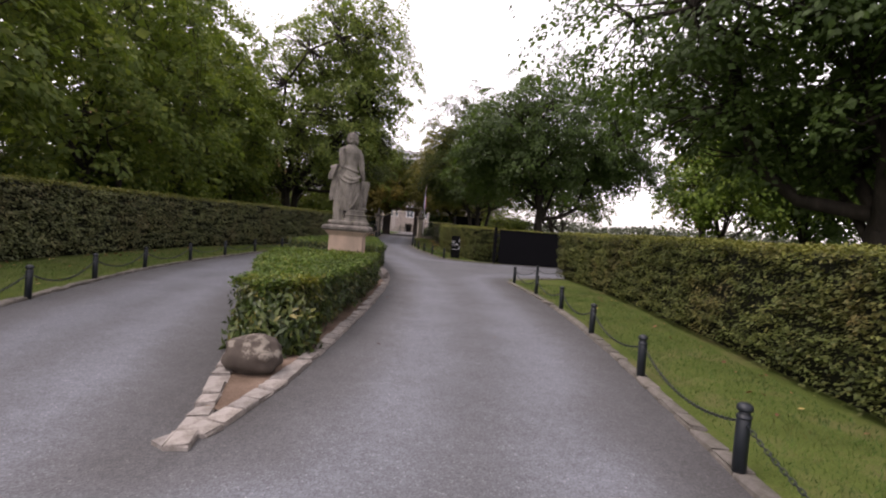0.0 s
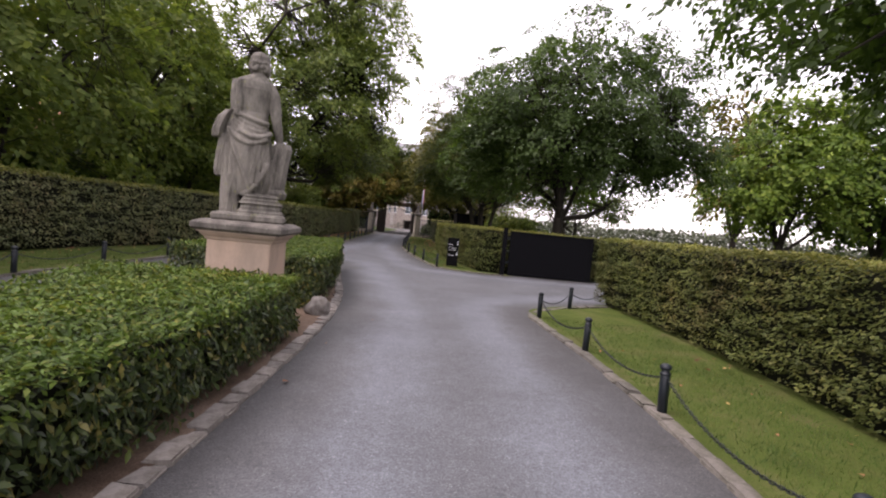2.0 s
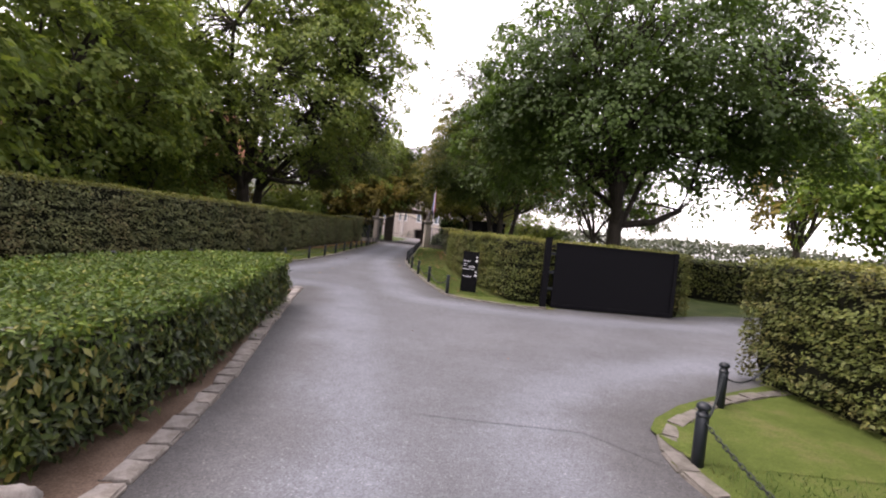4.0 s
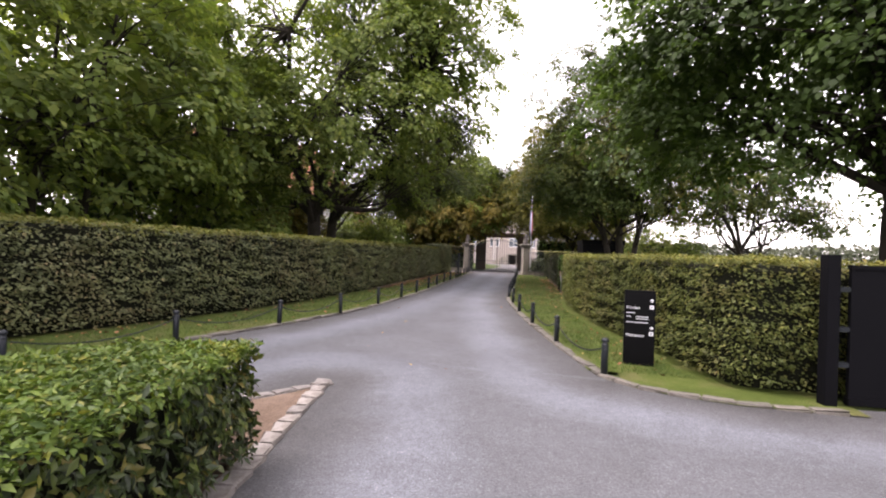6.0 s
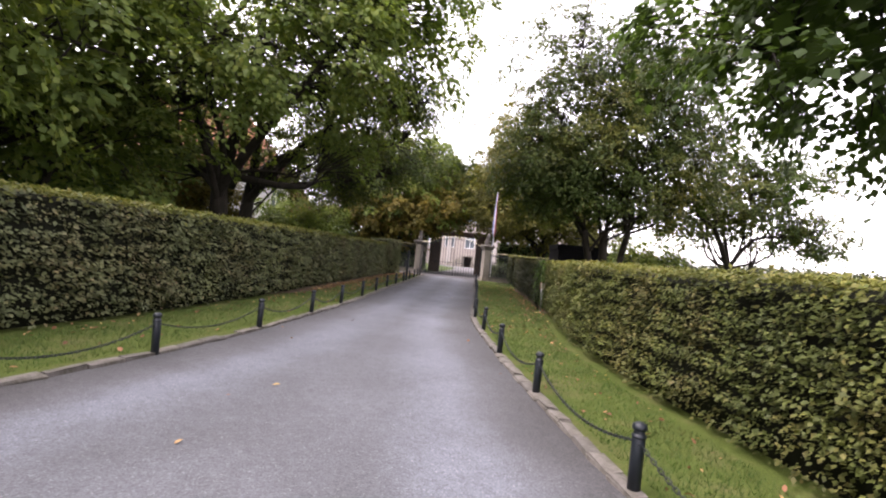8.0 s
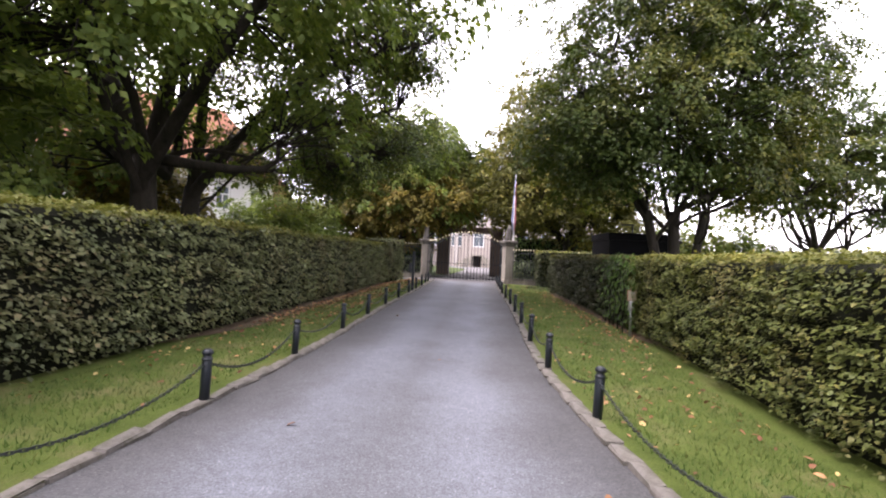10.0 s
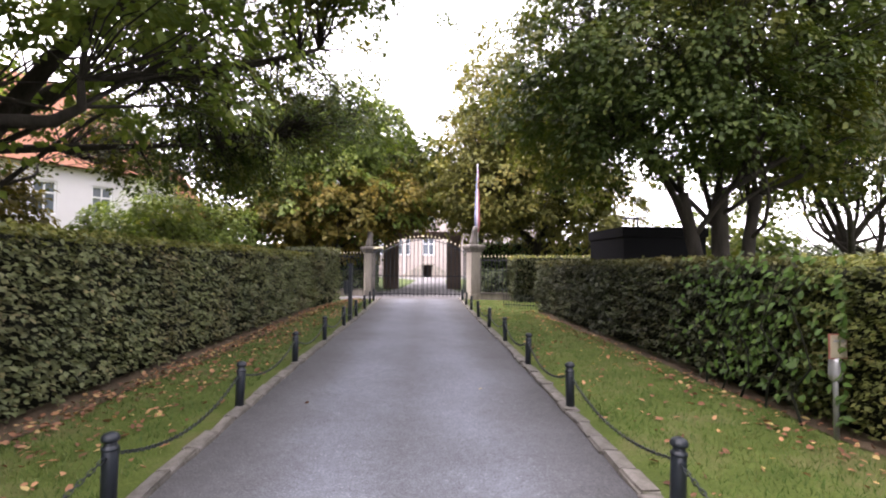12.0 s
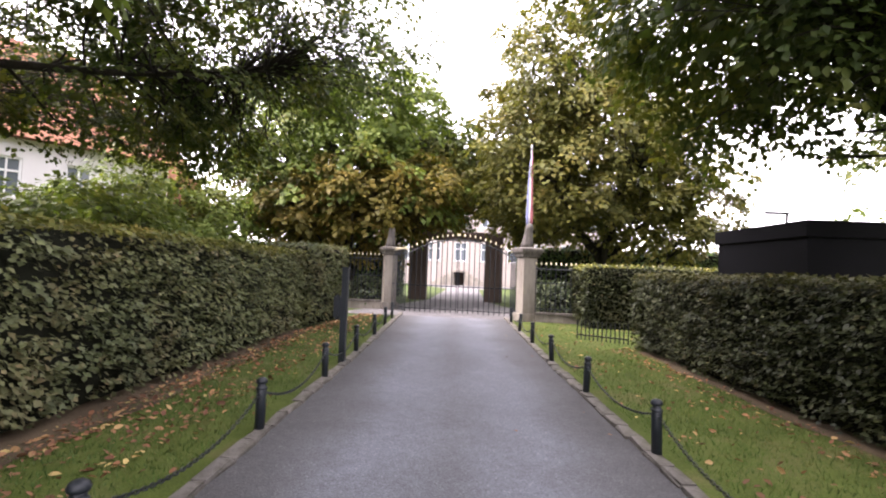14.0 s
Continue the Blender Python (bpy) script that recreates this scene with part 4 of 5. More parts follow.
tube(sb, [(-0.2, 0.0, 1.82), (-0.252, 0.0, 1.68), (-0.268, 0.02, 1.5), (-0.285, 0.06, 1.4), (-0.34, 0.18, 1.37), (-0.38, 0.3, 1.4)], [0.085, 0.085, 0.078, 0.07, 0.06, 0.045], 16)
# the cloth-hung support under the hand, on piled blocks
loft(sb, [(0.31, 0.03, 0.33, 0.13, 0.13, 0.04), (0.32, 0.03, 0.41, 0.15, 0.145, 0.04), (0.31, 0.03, 0.46, 0.12, 0.12, 0.1), (0.33, 0.03, 0.68, 0.125, 0.13, 0.15), (0.36, 0.03, 0.88, 0.12, 0.12, 0.15), (0.39, 0.03, 1.02, 0.13, 0.115, 0.08), (0.4, 0.03, 1.09, 0.1, 0.09, 0.03)], 56, 6)
for x0, x1, h0, h1, front in ((-0.15, 0.43, 0.09, 0.16, -0.29), (-0.12, 0.4, 0.157, 0.215, -0.27), (-0.13, 0.42, 0.212, 0.272, -0.28), (-0.1, 0.37, 0.269, 0.32, -0.26), (-0.08, 0.36, 0.317, 0.365, -0.25)):
    add_box(sb, x0, front, h0, x1, 0.18, h1, 0.02)
SWAGS = [((-0.24, -0.1, 1.44), (-0.1, -0.175, 1.37), (0.06, -0.19, 1.32), (0.21, -0.11, 1.31)), ((-0.26, -0.1, 1.39), (-0.1, -0.205, 1.26), (0.08, -0.22, 1.21), (0.24, -0.11, 1.25)), ((-0.28, -0.1, 1.31), (-0.12, -0.22, 1.14), (0.08, -0.235, 1.09), (0.25, -0.11, 1.19)), ((-0.29, -0.12, 1.21), (-0.16, -0.22, 1.05), (0.0, -0.238, 1.0), (0.2, -0.17, 1.1))]
FALLS = [((-0.28, -0.12, 1.2), (-0.2, -0.205, 0.9), (-0.08, -0.235, 0.62), (-0.02, -0.225, 0.42)), ((-0.3, -0.1, 1.1), (-0.25, -0.165, 0.8), (-0.19, -0.19, 0.5), (-0.17, -0.15, 0.12)), ((-0.31, -0.08, 1.0), (-0.3, -0.12, 0.7), (-0.28, -0.15, 0.4), (-0.27, -0.15, 0.1)), ((-0.33, -0.04, 0.9), (-0.34, -0.08, 0.6), (-0.345, -0.1, 0.35), (-0.35, -0.09, 0.1)), ((0.1, -0.225, 0.98), (0.04, -0.235, 0.75), (0.0, -0.225, 0.5)), ((0.22, -0.15, 1.1), (0.16, -0.205, 0.8), (0.1, -0.21, 0.55), (0.06, -0.19, 0.4)), ((-0.12, -0.19, 0.34), (0.0, -0.235, 0.4), (0.12, -0.225, 0.56), (0.22, -0.16, 0.78)), ((0.36, -0.09, 0.95), (0.33, -0.1, 0.7), (0.31, -0.09, 0.48)), ((0.43, -0.06, 0.98), (0.4, -0.09, 0.75), (0.36, -0.08, 0.48))]
STRAPS = [((-0.12, -0.09, 1.9), (-0.16, -0.15, 1.7), (-0.15, -0.16, 1.5), (-0.19, -0.14, 1.37)), ((-0.2, -0.06, 1.86), (-0.23, -0.11, 1.65), (-0.22, -0.12, 1.42))]
for runs, r in ((SWAGS, 0.031), (FALLS, 0.029), (STRAPS, 0.042)):
    for run in runs:
        tube(sb, [tuple(q) for q in resample(run, 0.06)], [r] * len(resample(run, 0.06)), 8)
curls = random.Random(3)
for k in range(90):
    a, z = curls.uniform(0, 2 * math.pi), curls.uniform(1.99, 2.12)
    bmesh.ops.create_icosphere(sb, subdivisions=1, radius=curls.uniform(0.022, 0.034), matrix=Matrix.Translation((0.076 + 0.125 * math.cos(a), 0.05 + 0.14 * math.sin(a), z)))
for v in sb.verts:
    v.co.x -= 0.05 * v.co.z
statue = part("statue", sb, STATUE, None, "", True)
statue.matrix_world = pose(-2.17, 9.85, 1.4, 0, 0, 20)
rm = statue.modifiers.new("weld", "REMESH")
rm.mode, rm.voxel_size, rm.use_smooth_shade = "VOXEL", 0.01, True
sm = statue.modifiers.new("worn", "SMOOTH")
sm.factor, sm.iterations = 0.5, 1
tagged(statue, "weathered grey sandstone statue of a robed figure on a pedestal", "statue")


# ---- boulders ----
def boulder(x, y, rx, ry, rz, label, seed, turn=0, rugged=0.15, material=None):
    bm = bmesh.new()
    bmesh.ops.create_icosphere(bm, subdivisions=4, radius=1)
    for v in bm.verts:
        c = v.co.copy()
        k = 1 + rugged * noise.noise(c * 1.1 + Vector((seed, 0, 0))) + 0.13 * noise.noise(c * 2.6 + Vector((0, seed, 0))) + 0.05 * noise.noise(c * 7)
        v.co = Vector((c.x * rx, c.y * ry, c.z * rz)) * k
    ob = part("boulder", bm, material or BOULDER, None, "", True)
    ob.matrix_world = pose(x, y, rz * 0.72 + 0.03, 0, 0, turn)
    return tagged(ob, label, "rock")


boulder(-1.56, 2.58, 0.285, 0.235, 0.195, "rounded dark boulder with pale lichen on top", 3, -12)
boulder(-1.385, 10.777, 0.155, 0.12, 0.155, "small pale angular field stone in the bed", 8, 30, 0.5, SETT)

# ---- black gate ----
gate = thing("black_gate", 2.867, 20.556, 0, "matt black solid sliding gate panel", "gate", rz=6)
part("panel", box(0.0, 0.0, 0.06, 3.05, 0.05, 1.56), BLACK, gate)
part("top_rail", box(-0.01, -0.015, 1.56, 3.07, 0.065, 1.61, 0.006), BLACK, gate)
part("bottom_rail", box(-0.01, -0.02, 0.03, 3.07, 0.07, 0.12, 0.006), BLACK, gate)
part("end_post", box(2.99, -0.025, 0.03, 3.09, 0.075, 1.62, 0.006), BLACK, gate)
gpost = thing("gate_post", 2.667, 20.577, 0, "black steel gate post with hinge fittings", "post", rz=6)
part("shaft", box(-0.07, -0.07, 0, 0.07, 0.07, 1.72, 0.006), BLACK, gpost)
for hz in (0.45, 0.85, 1.3):
    part("hinge", box(0.07, -0.04, hz, 0.2, 0.02, hz + 0.06, 0.008), IRON, gpost)

# ---- information sign ----
def letters(name, text, size, x, z, parent, y=-0.053):
    cu = bpy.data.curves.new(name, "FONT")
    cu.body, cu.size, cu.extrude = text, size, 0.001
    tmp = new(name, cu)
    bpy.context.view_layer.update()
    me = bpy.data.meshes.new_from_object(tmp.evaluated_get(bpy.context.evaluated_depsgraph_get()))
    bpy.data.objects.remove(tmp)
    me.materials.clear()
    me.materials.append(WHITE)
    ob = new(name, me)
    ob.parent = parent
    ob.matrix_local = pose(x, y, z, 90, 0, 0)
    return ob


sign = thing("information_sign", 0.867, 21.909, 0, "black slab information sign with white lettering and arrows", "sign", rz=-6)
part("slab", box(-0.215, -0.05, 0.0, 0.215, 0.05, 1.13, 0.006), SIGN, sign)
letters("lettering", "Kunden", 0.06, -0.185, 0.855, sign)
letters("lettering", "Mitarbeiter", 0.056, -0.185, 0.445, sign)
for (lx0, lx1, lz) in ((-0.185, -0.06, 0.79), (-0.185, -0.12, 0.735), (-0.05, 0.12, 0.735), (-0.05, 0.12, 0.705), (-0.185, 0.12, 0.65)):
    part("text_line", box(lx0, -0.053, lz, lx1, -0.05, lz + 0.009), WHITE, sign, "unreadable small white line of text")


def arrow(x, z, turn):
    bm = bmesh.new()
    pts = [(-0.008, -0.026), (0.008, -0.026), (0.008, 0.004), (0.024, -0.01), (0.024, 0.006), (0, 0.03), (-0.024, 0.006), (-0.024, -0.01), (-0.008, 0.004)]
    c, s = math.cos(radians(turn)), math.sin(radians(turn))
    bm.faces.new([bm.verts.new((x + px * c - pz * s, -0.053, z + px * s + pz * c)) for px, pz in pts])
    part("arrow", bm, WHITE, sign)


arrow(0.165, 0.985, 0)
arrow(0.165, 0.585, -90)
for sz in (0.86, 0.47):
    part("pictogram", box(0.137, -0.053, sz, 0.193, -0.05, sz + 0.056), WHITE, sign)
    part("pictogram_mark", box(0.155, -0.055, sz + 0.016, 0.173, -0.053, sz + 0.04), SIGN, sign)

# ---- small notice on a post ----
notice = thing("notice_post", 0.0, 35.66, 0, "small faded notice board on a grey steel post", "sign", rz=8)
part("post", lathe(bmesh.new(), [(0.022, -0.02), (0.022, 0.9)], 10), GREYM, notice, "", True)
part("plate", box(-0.082, -0.04, 0.745, 0.082, -0.026, 0.945, 0.004), YELLOWISH, notice)
part("plate_edge", box(-0.093, -0.034, 0.733, 0.093, -0.022, 0.957, 0.004), REDM, notice, "faded red border")
part("text_line", box(-0.05, -0.043, 0.885, 0.05, -0.04, 0.905), GREYM, notice, "unreadable grey line of text")
part("sleeve", lathe(bmesh.new(), [(0.03, 0.53), (0.05, 0.55), (0.055, 0.6), (0.05, 0.7), (0.045, 0.74)], 12), GREYM, notice, "greenish weathered metal sleeve", True)

# ---- black post by the verge ----
bpost = thing("black_post", -6.194, 44.274, 0, "tall black post with a dark box on its side", "post")
part("shaft", box(-0.05, -0.05, 0, 0.05, 0.05, 1.55, 0.008), IRON, bpost)
part("side_box", box(-0.17, -0.07, 0.72, -0.05, 0.07, 1.12, 0.03), IRON, bpost)
part("cap", box(-0.06, -0.06, 1.55, 0.06, 0.06, 1.58, 0.006), IRON, bpost)

# ---- black kiosk with a lamp ----
kiosk = thing("kiosk", 2.53, 46.35, 0, "matt black flat-roofed kiosk behind the hedge", "kiosk", rz=4)
part("body", box(-1.2, -1.32, 0, 1.2, 1.32, 2.38), BLACK, kiosk)
part("fascia", box(-1.25, -1.38, 2.38, 1.25, 1.38, 2.66, 0.008), BLACK, kiosk)
lampost = thing("lamp_post", 3.1, 48.3, 0, "slim dark lamp post with a short arm", "lamp")
part("pole", lathe(bmesh.new(), [(0.035, 0), (0.03, 3.25)], 8), IRON, lampost)
part("arm", box(-0.5, -0.04, 3.2, 0.05, 0.04, 3.26, 0.008), IRON, lampost)


# ---- gate piers, railings and iron gates ----
def pier(x, y, rz):
    t = thing("gate_pier", x, y, 0, "square sandstone gate pier with a carved animal on top", "pier", "gate piers", rz)
    part("plinth", box(-0.32, -0.32, 0, 0.32, 0.32, 0.28, 0.02), PIER, t)
    part("shaft", box(-0.25, -0.25, 0.28, 0.25, 0.25, 2.12, 0.015), PIER, t)
    part("cornice", square_mould([(0.26, 2.12), (0.3, 2.15), (0.31, 2.22), (0.38, 2.3), (0.4, 2.36), (0.4, 2.42), (0.3, 2.46)]), CAPSTONE, t)
    bm = bmesh.new()
    loft(bm, [(0, 0.05, 2.45, 0.2, 0.24), (0, 0.05, 2.6, 0.18, 0.22), (0, 0.0, 2.8, 0.15, 0.17), (0, -0.05, 2.98, 0.13, 0.13), (0, -0.08, 3.1, 0.13, 0.15), (0, -0.1, 3.22, 0.1, 0.11), (0, -0.09, 3.28, 0.04, 0.05)], 24, 6, 0.08)
    part("carved_animal", bm, CAPSTONE, t, "", True)
    return t


pier(-2.462, 52.751, 24)
pier(-7.603, 55.377, 24)
bar_me = {}


def railing(name, ax, ay, bx, by, base, hts, label, gap=0.16, tips=True, top_rail=True, r=0.014, category="railing", group="railings"):
    """Upright bars with gilt tips between two rails; hts gives the bars' height along the way."""
    d = math.hypot(bx - ax, by - ay)
    t = thing(name, ax, ay, 0, label, category, group, math.degrees(math.atan2(by - ay, bx - ax)))
    n = max(3, int(d / gap))
    hs = np.interp(np.linspace(0, 1, n + 1), np.linspace(0, 1, len(hts)), hts)
    if "bar" not in bar_me:
        bar_me["bar"] = bpy.data.meshes.new("bar")
        b = lathe(bmesh.new(), [(1.0, 0.0), (1.0, 1.0)], 6)
        b.to_mesh(bar_me["bar"])
        b.free()
        bar_me["bar"].materials.append(IRON)
        bar_me["tip"] = bpy.data.meshes.new("tip")
        b = lathe(bmesh.new(), [(0.01, 0.0), (0.026, 0.02), (0.028, 0.04), (0.004, 0.1)], 6)
        b.to_mesh(bar_me["tip"])
        b.free()
        bar_me["tip"].materials.append(GOLD)
    for i in range(n + 1):
        x = d * i / n
        o = new("bar", bar_me["bar"])
        o.parent = t
        o.matrix_local = Matrix.Translation((x, 0, base)) @ Matrix.Diagonal((r, r, hs[i] - base, 1))
        if tips:
            o = new("tip", bar_me["tip"])
            o.parent = t
            o.matrix_local = Matrix.Translation((x, 0, hs[i]))
    part("lower_rail", box(0, -0.02, base + 0.1, d, 0.02, base + 0.13), IRON, t)
    if top_rail:
        bm = bmesh.new()
        tube(bm, [(d * s, 0, h - 0.14) for s, h in zip(np.linspace(0, 1, n + 1), hs)], [0.02] * (n + 1), 6)
        part("upper_rail", bm, IRON, t)
        part("middle_rail", box(0, -0.018, base + 0.95, d, 0.018, base + 0.98), IRON, t)
    return t


def low_wall(ax, ay, bx, by):
    d = math.hypot(bx - ax, by - ay)
    t = thing("low_wall", ax, ay, 0, "low sandstone wall carrying the railing", "wall", "low walls", math.degrees(math.atan2(by - ay, bx - ax)))
    part("footing", box(0, -0.14, -0.02, d, 0.14, 0.26), PIER, t)
    part("coping", box(-0.01, -0.18, 0.26, d + 0.01, 0.18, 0.34, 0.015), CAPSTONE, t)


low_wall(-2.169, 52.599, 3.118, 52.344)
railing("railing", -2.169, 52.599, 3.118, 52.344, 0.34, [1.9, 1.9], "black iron railing with gilt tips on a low wall")
low_wall(-11.446, 55.074, -7.903, 55.377)
railing("railing", -11.446, 55.074, -7.903, 55.377, 0.34, [2.1, 2.1], "black iron railing with gilt tips on a low wall")
railing("gate_wing", -7.448, 55.175, -6.777, 54.266, 0.06, [2.3, 2.35], "curved side wing of the iron gate", 0.12, group="gate wings")
railing("gate_wing", -2.697, 52.953, -2.918, 53.862, 0.06, [2.3, 2.4], "curved side wing of the iron gate", 0.12, group="gate wings")
railing("iron_gate", -6.777, 54.266, -4.875, 54.165, 0.05, [2.3, 2.62, 2.82, 2.88], "closed wrought iron gate leaf with gilt tips", 0.19, r=0.016, category="gate", group="gate leaves")
railing("iron_gate", -4.805, 54.165, -2.918, 53.862, 0.05, [2.88, 2.82, 2.62, 2.3], "closed wrought iron gate leaf with gilt tips", 0.19, r=0.016, category="gate", group="gate leaves")
railing("low_fence", -1.567, 48.666, -0.521, 48.053, 0.03, [0.5, 0.5], "low black iron fence panel beside the hedge", 0.1, False, False)

portal = thing("gateway", -5.259, 62.689, 0, "dark brown stone gateway with a straight lintel", "gateway")
part("pillar", box(-2.65, -0.4, 0, -1.7, 0.4, 3.25, 0.02), BRICK, portal)
part("pillar", box(1.45, -0.4, 0, 2.4, 0.4, 3.25, 0.02), BRICK, portal)
part("lintel", box(-2.65, -0.45, 3.25, 2.4, 0.45, 3.7, 0.03), BRICK, portal)

# ---- flagpole ----
pole = thing("flagpole", -2.173, 55.377, 0, "slender white flagpole with a furled striped flag", "flagpole")
part("pole", lathe(bmesh.new(), [(0.05, 0), (0.03, 6.5), (0.05, 6.55), (0.02, 6.65)], 10), FLAGW, pole, "", True)
for k, (fm, fx) in enumerate(((FLAGB, -0.07), (FLAGW, -0.02), (FLAGR, 0.04))):
    bm = bmesh.new()
    loft(bm, [(fx, -0.05, 3.2, 0.03, 0.05), (fx * 1.3, -0.06, 3.8, 0.06, 0.08), (fx, -0.05, 4.8, 0.05, 0.07), (fx * 0.6, -0.05, 5.8, 0.035, 0.05), (0.02, -0.04, 6.4, 0.015, 0.02)], 16, 4, 0.2)
    part("flag_fold", bm, fm, pole, "", True)


# ---- buildings ----
def facade(parent, x0, x1, z0, z1, cols, rows, w, h, sill0, storey, wall_mat, y=0.0, depth=0.35, trim=None):
    """A wall with openings all the way through, and a window in each. Windows are (part > pane, bars)."""
    cx = [x0 + (x1 - x0) * (i + 0.5) / cols for i in range(cols)]
    bm = bmesh.new()
    zs = [z0]
    for r in range(rows):
        zs += [sill0 + r * storey, sill0 + r * storey + h]
    zs.append(z1)
    for k in range(len(zs) - 1):
        if k % 2 == 0:
            add_box(bm, x0, y, zs[k], x1, y + depth, zs[k + 1])
        else:
            edges = [x0] + [e for c in cx for e in (c - w / 2, c + w / 2)] + [x1]
            for a, b in zip(edges[::2], edges[1::2]):
                add_box(bm, a, y, zs[k], b, y + depth, zs[k + 1])
    part("wall", bm, wall_mat, parent)
    for r in range(rows):
        for c in cx:
            zb = sill0 + r * storey
            fr = bmesh.new()
            for a in (c - w / 2, c + w / 2 - 0.09):
                add_box(fr, a, y + 0.1, zb, a + 0.09, y + 0.17, zb + h)
            for q in (zb, zb + h * 0.62, zb + h - 0.09):
                add_box(fr, c - w / 2 + 0.09, y + 0.1, q, c + w / 2 - 0.09, y + 0.17, q + 0.09)
            add_box(fr, c - 0.035, y + 0.1, zb + 0.09, c + 0.035, y + 0.168, zb + h - 0.09)
            win = part("window", fr, SASH, parent, "white sash window")
            part("pane", box(c - w / 2 + 0.05, y + 0.19, zb + 0.05, c + w / 2 - 0.05, y + 0.2, zb + h - 0.05), GLASS, win)
            part("surround", box(c - w / 2 - 0.16, y - 0.05, zb - 0.14, c + w / 2 + 0.16, y - 0.003, zb), trim or PLASTER, win)


palace = thing("palace", -6.5, 92.7, 0, "pale plastered palace facade with tall windows and an outside stair", "building")
facade(palace, -17, 17, 0, 11.5, 11, 2, 1.5, 2.2, 2.8, 4.0, BEIGE, trim=TRIMSTONE)
part("side_wall", box(-17, 0.35, 0, 17, 12, 11.4), TRIMSTONE, palace)
for px in (-17, -9.5, -3.4, 3.4, 9.5, 16.4):
    part("pilaster", box(px, -0.12, 0, px + 0.6, 0, 11.5), TRIMSTONE, palace)
part("cornice", box(-17.3, -0.4, 11.5, 17.3, 0.6, 12.0, 0.05), TRIMSTONE, palace)
rb = bmesh.new()
for a, b in (((-17.4, -0.5, 12.0), (17.4, -0.5, 12.0)),):
    vs = [rb.verts.new(p) for p in ((-17.4, -0.5, 12.0), (17.4, -0.5, 12.0), (17.4, 12.5, 12.0), (-17.4, 12.5, 12.0), (-13, 5, 16.5), (13, 5, 16.5), (13, 7, 16.5), (-13, 7, 16.5))]
    for f in ((0, 1, 5, 4), (1, 2, 6, 5), (2, 3, 7, 6), (3, 0, 4, 7), (4, 5, 6, 7), (3, 2, 1, 0)):
        rb.faces.new([vs[i] for i in f])
part("roof", rb, ROOFGREY, palace)
for sgn in (-1, 1):
    for i in range(7):
        part("step", box(sgn * (0.9 + i * 0.34) - 0.17, -2.2, 0, sgn * (0.9 + i * 0.34) + 0.17, -1.0, 1.5 - i * 0.19), PIER, palace)
part("landing", box(-0.75, -2.2, 1.5, 0.75, -0.02, 1.7), PIER, palace)
part("landing_wall", box(-0.74, -2.0, 0, -0.55, -0.02, 1.5), PIER, palace)
part("landing_wall", box(0.55, -2.0, 0, 0.74, -0.02, 1.5), PIER, palace)
part("cellar_door", box(-0.55, -0.08, 0, 0.55, -0.02, 1.5), BRICK, palace, "dark cellar door under the stair")

house = thing("white_house", -28.2, 48.4, 0, "white plastered house with a steep red tiled roof", "building", rz=56)
facade(house, -6, 14.0, 0, 6.65, 8, 2, 1.0, 1.7, 1.0, 3.0, PLASTER, 0.0)
part("end_wall", box(13.65, 0.35, 0, 14.0, 9.0, 6.65), PLASTER, house)
part("end_wall", box(-6, 0.35, 0, -5.65, 9.0, 6.65), PLASTER, house)
part("back_wall", box(-6, 9.0, 0, 14.0, 9.3, 6.65), PLASTER, house)
rb = bmesh.new()
vs = [rb.verts.new(p) for p in ((-6.4, -0.6, 6.5), (14.4, -0.6, 6.5), (14.4, 9.9, 6.5), (-6.4, 9.9, 6.5), (-6.4, 4.65, 12.2), (12.0, 4.65, 12.2))]
for f in ((0, 1, 5, 4), (2, 3, 4, 5), (1, 2, 5), (3, 0, 4), (3, 2, 1, 0)):
    rb.faces.new([vs[i] for i in f])
part("roof", rb, ROOFRED, house, "orange red tiled roof")
annex = thing("house_annex", -20.35, 60.05, 0, "low white annex with a steep red roof and arched window", "building", rz=56)
facade(annex, 0, 2.6, 0, 3.9, 1, 1, 0.7, 0.95, 2.35, 3, PLASTER)
part("end_wall", box(2.3, 0.35, 0, 2.6, 5, 3.9), PLASTER, annex)
part("back_wall", box(0, 5.0, 0, 2.6, 5.3, 3.9), PLASTER, annex)
rb = bmesh.new()
vs = [rb.verts.new(p) for p in ((0.03, -0.3, 3.85), (2.85, -0.3, 3.85), (2.85, 5.7, 3.85), (0.03, 5.7, 3.85), (0.03, 2.65, 7.9), (1.4, 2.65, 7.9))]
for f in ((0, 1, 5, 4), (2, 3, 4, 5), (1, 2, 5), (3, 0, 4), (3, 2, 1, 0)):
    rb.faces.new([vs[i] for i in f])
part("roof", rb, ROOFRED, annex, "orange red tiled roof")

# ---- trees ----
tree("maple_tree", 5.1, 23.9, "dark green maple with a broad low crown", [(0.8, 0.5, 6.6, 5.0, 4.8, 3.2), (-2.2, 1.4, 5.0, 2.8, 2.8, 1.9), (-3.0, 1.6, 4.8, 2.0, 2.0, 1.5), (-3.2, 1.4, 5.7, 1.8, 1.8, 1.5), (-1.6, -0.4, 6.6, 3.0, 3.0, 2.0), (3.6, 0, 5.8, 3.2, 3.2, 2.0), (1.0, -1.2, 5.4, 3.6, 2.2, 1.6), (4.4, -0.3, 4.9, 2.6, 2.2, 1.3), (0.8, 0, 9.0, 3.2, 3.0, 1.9), (4.0, 0, 8.0, 2.2, 2.2, 1.6)], [(0, 0, 0.25, 0, 0.26)], 2.8, 900, 96, 0.118, BROAD, MAPLE, 0.46, 21, shell=0.5, gaps=-0.6, inner=10)
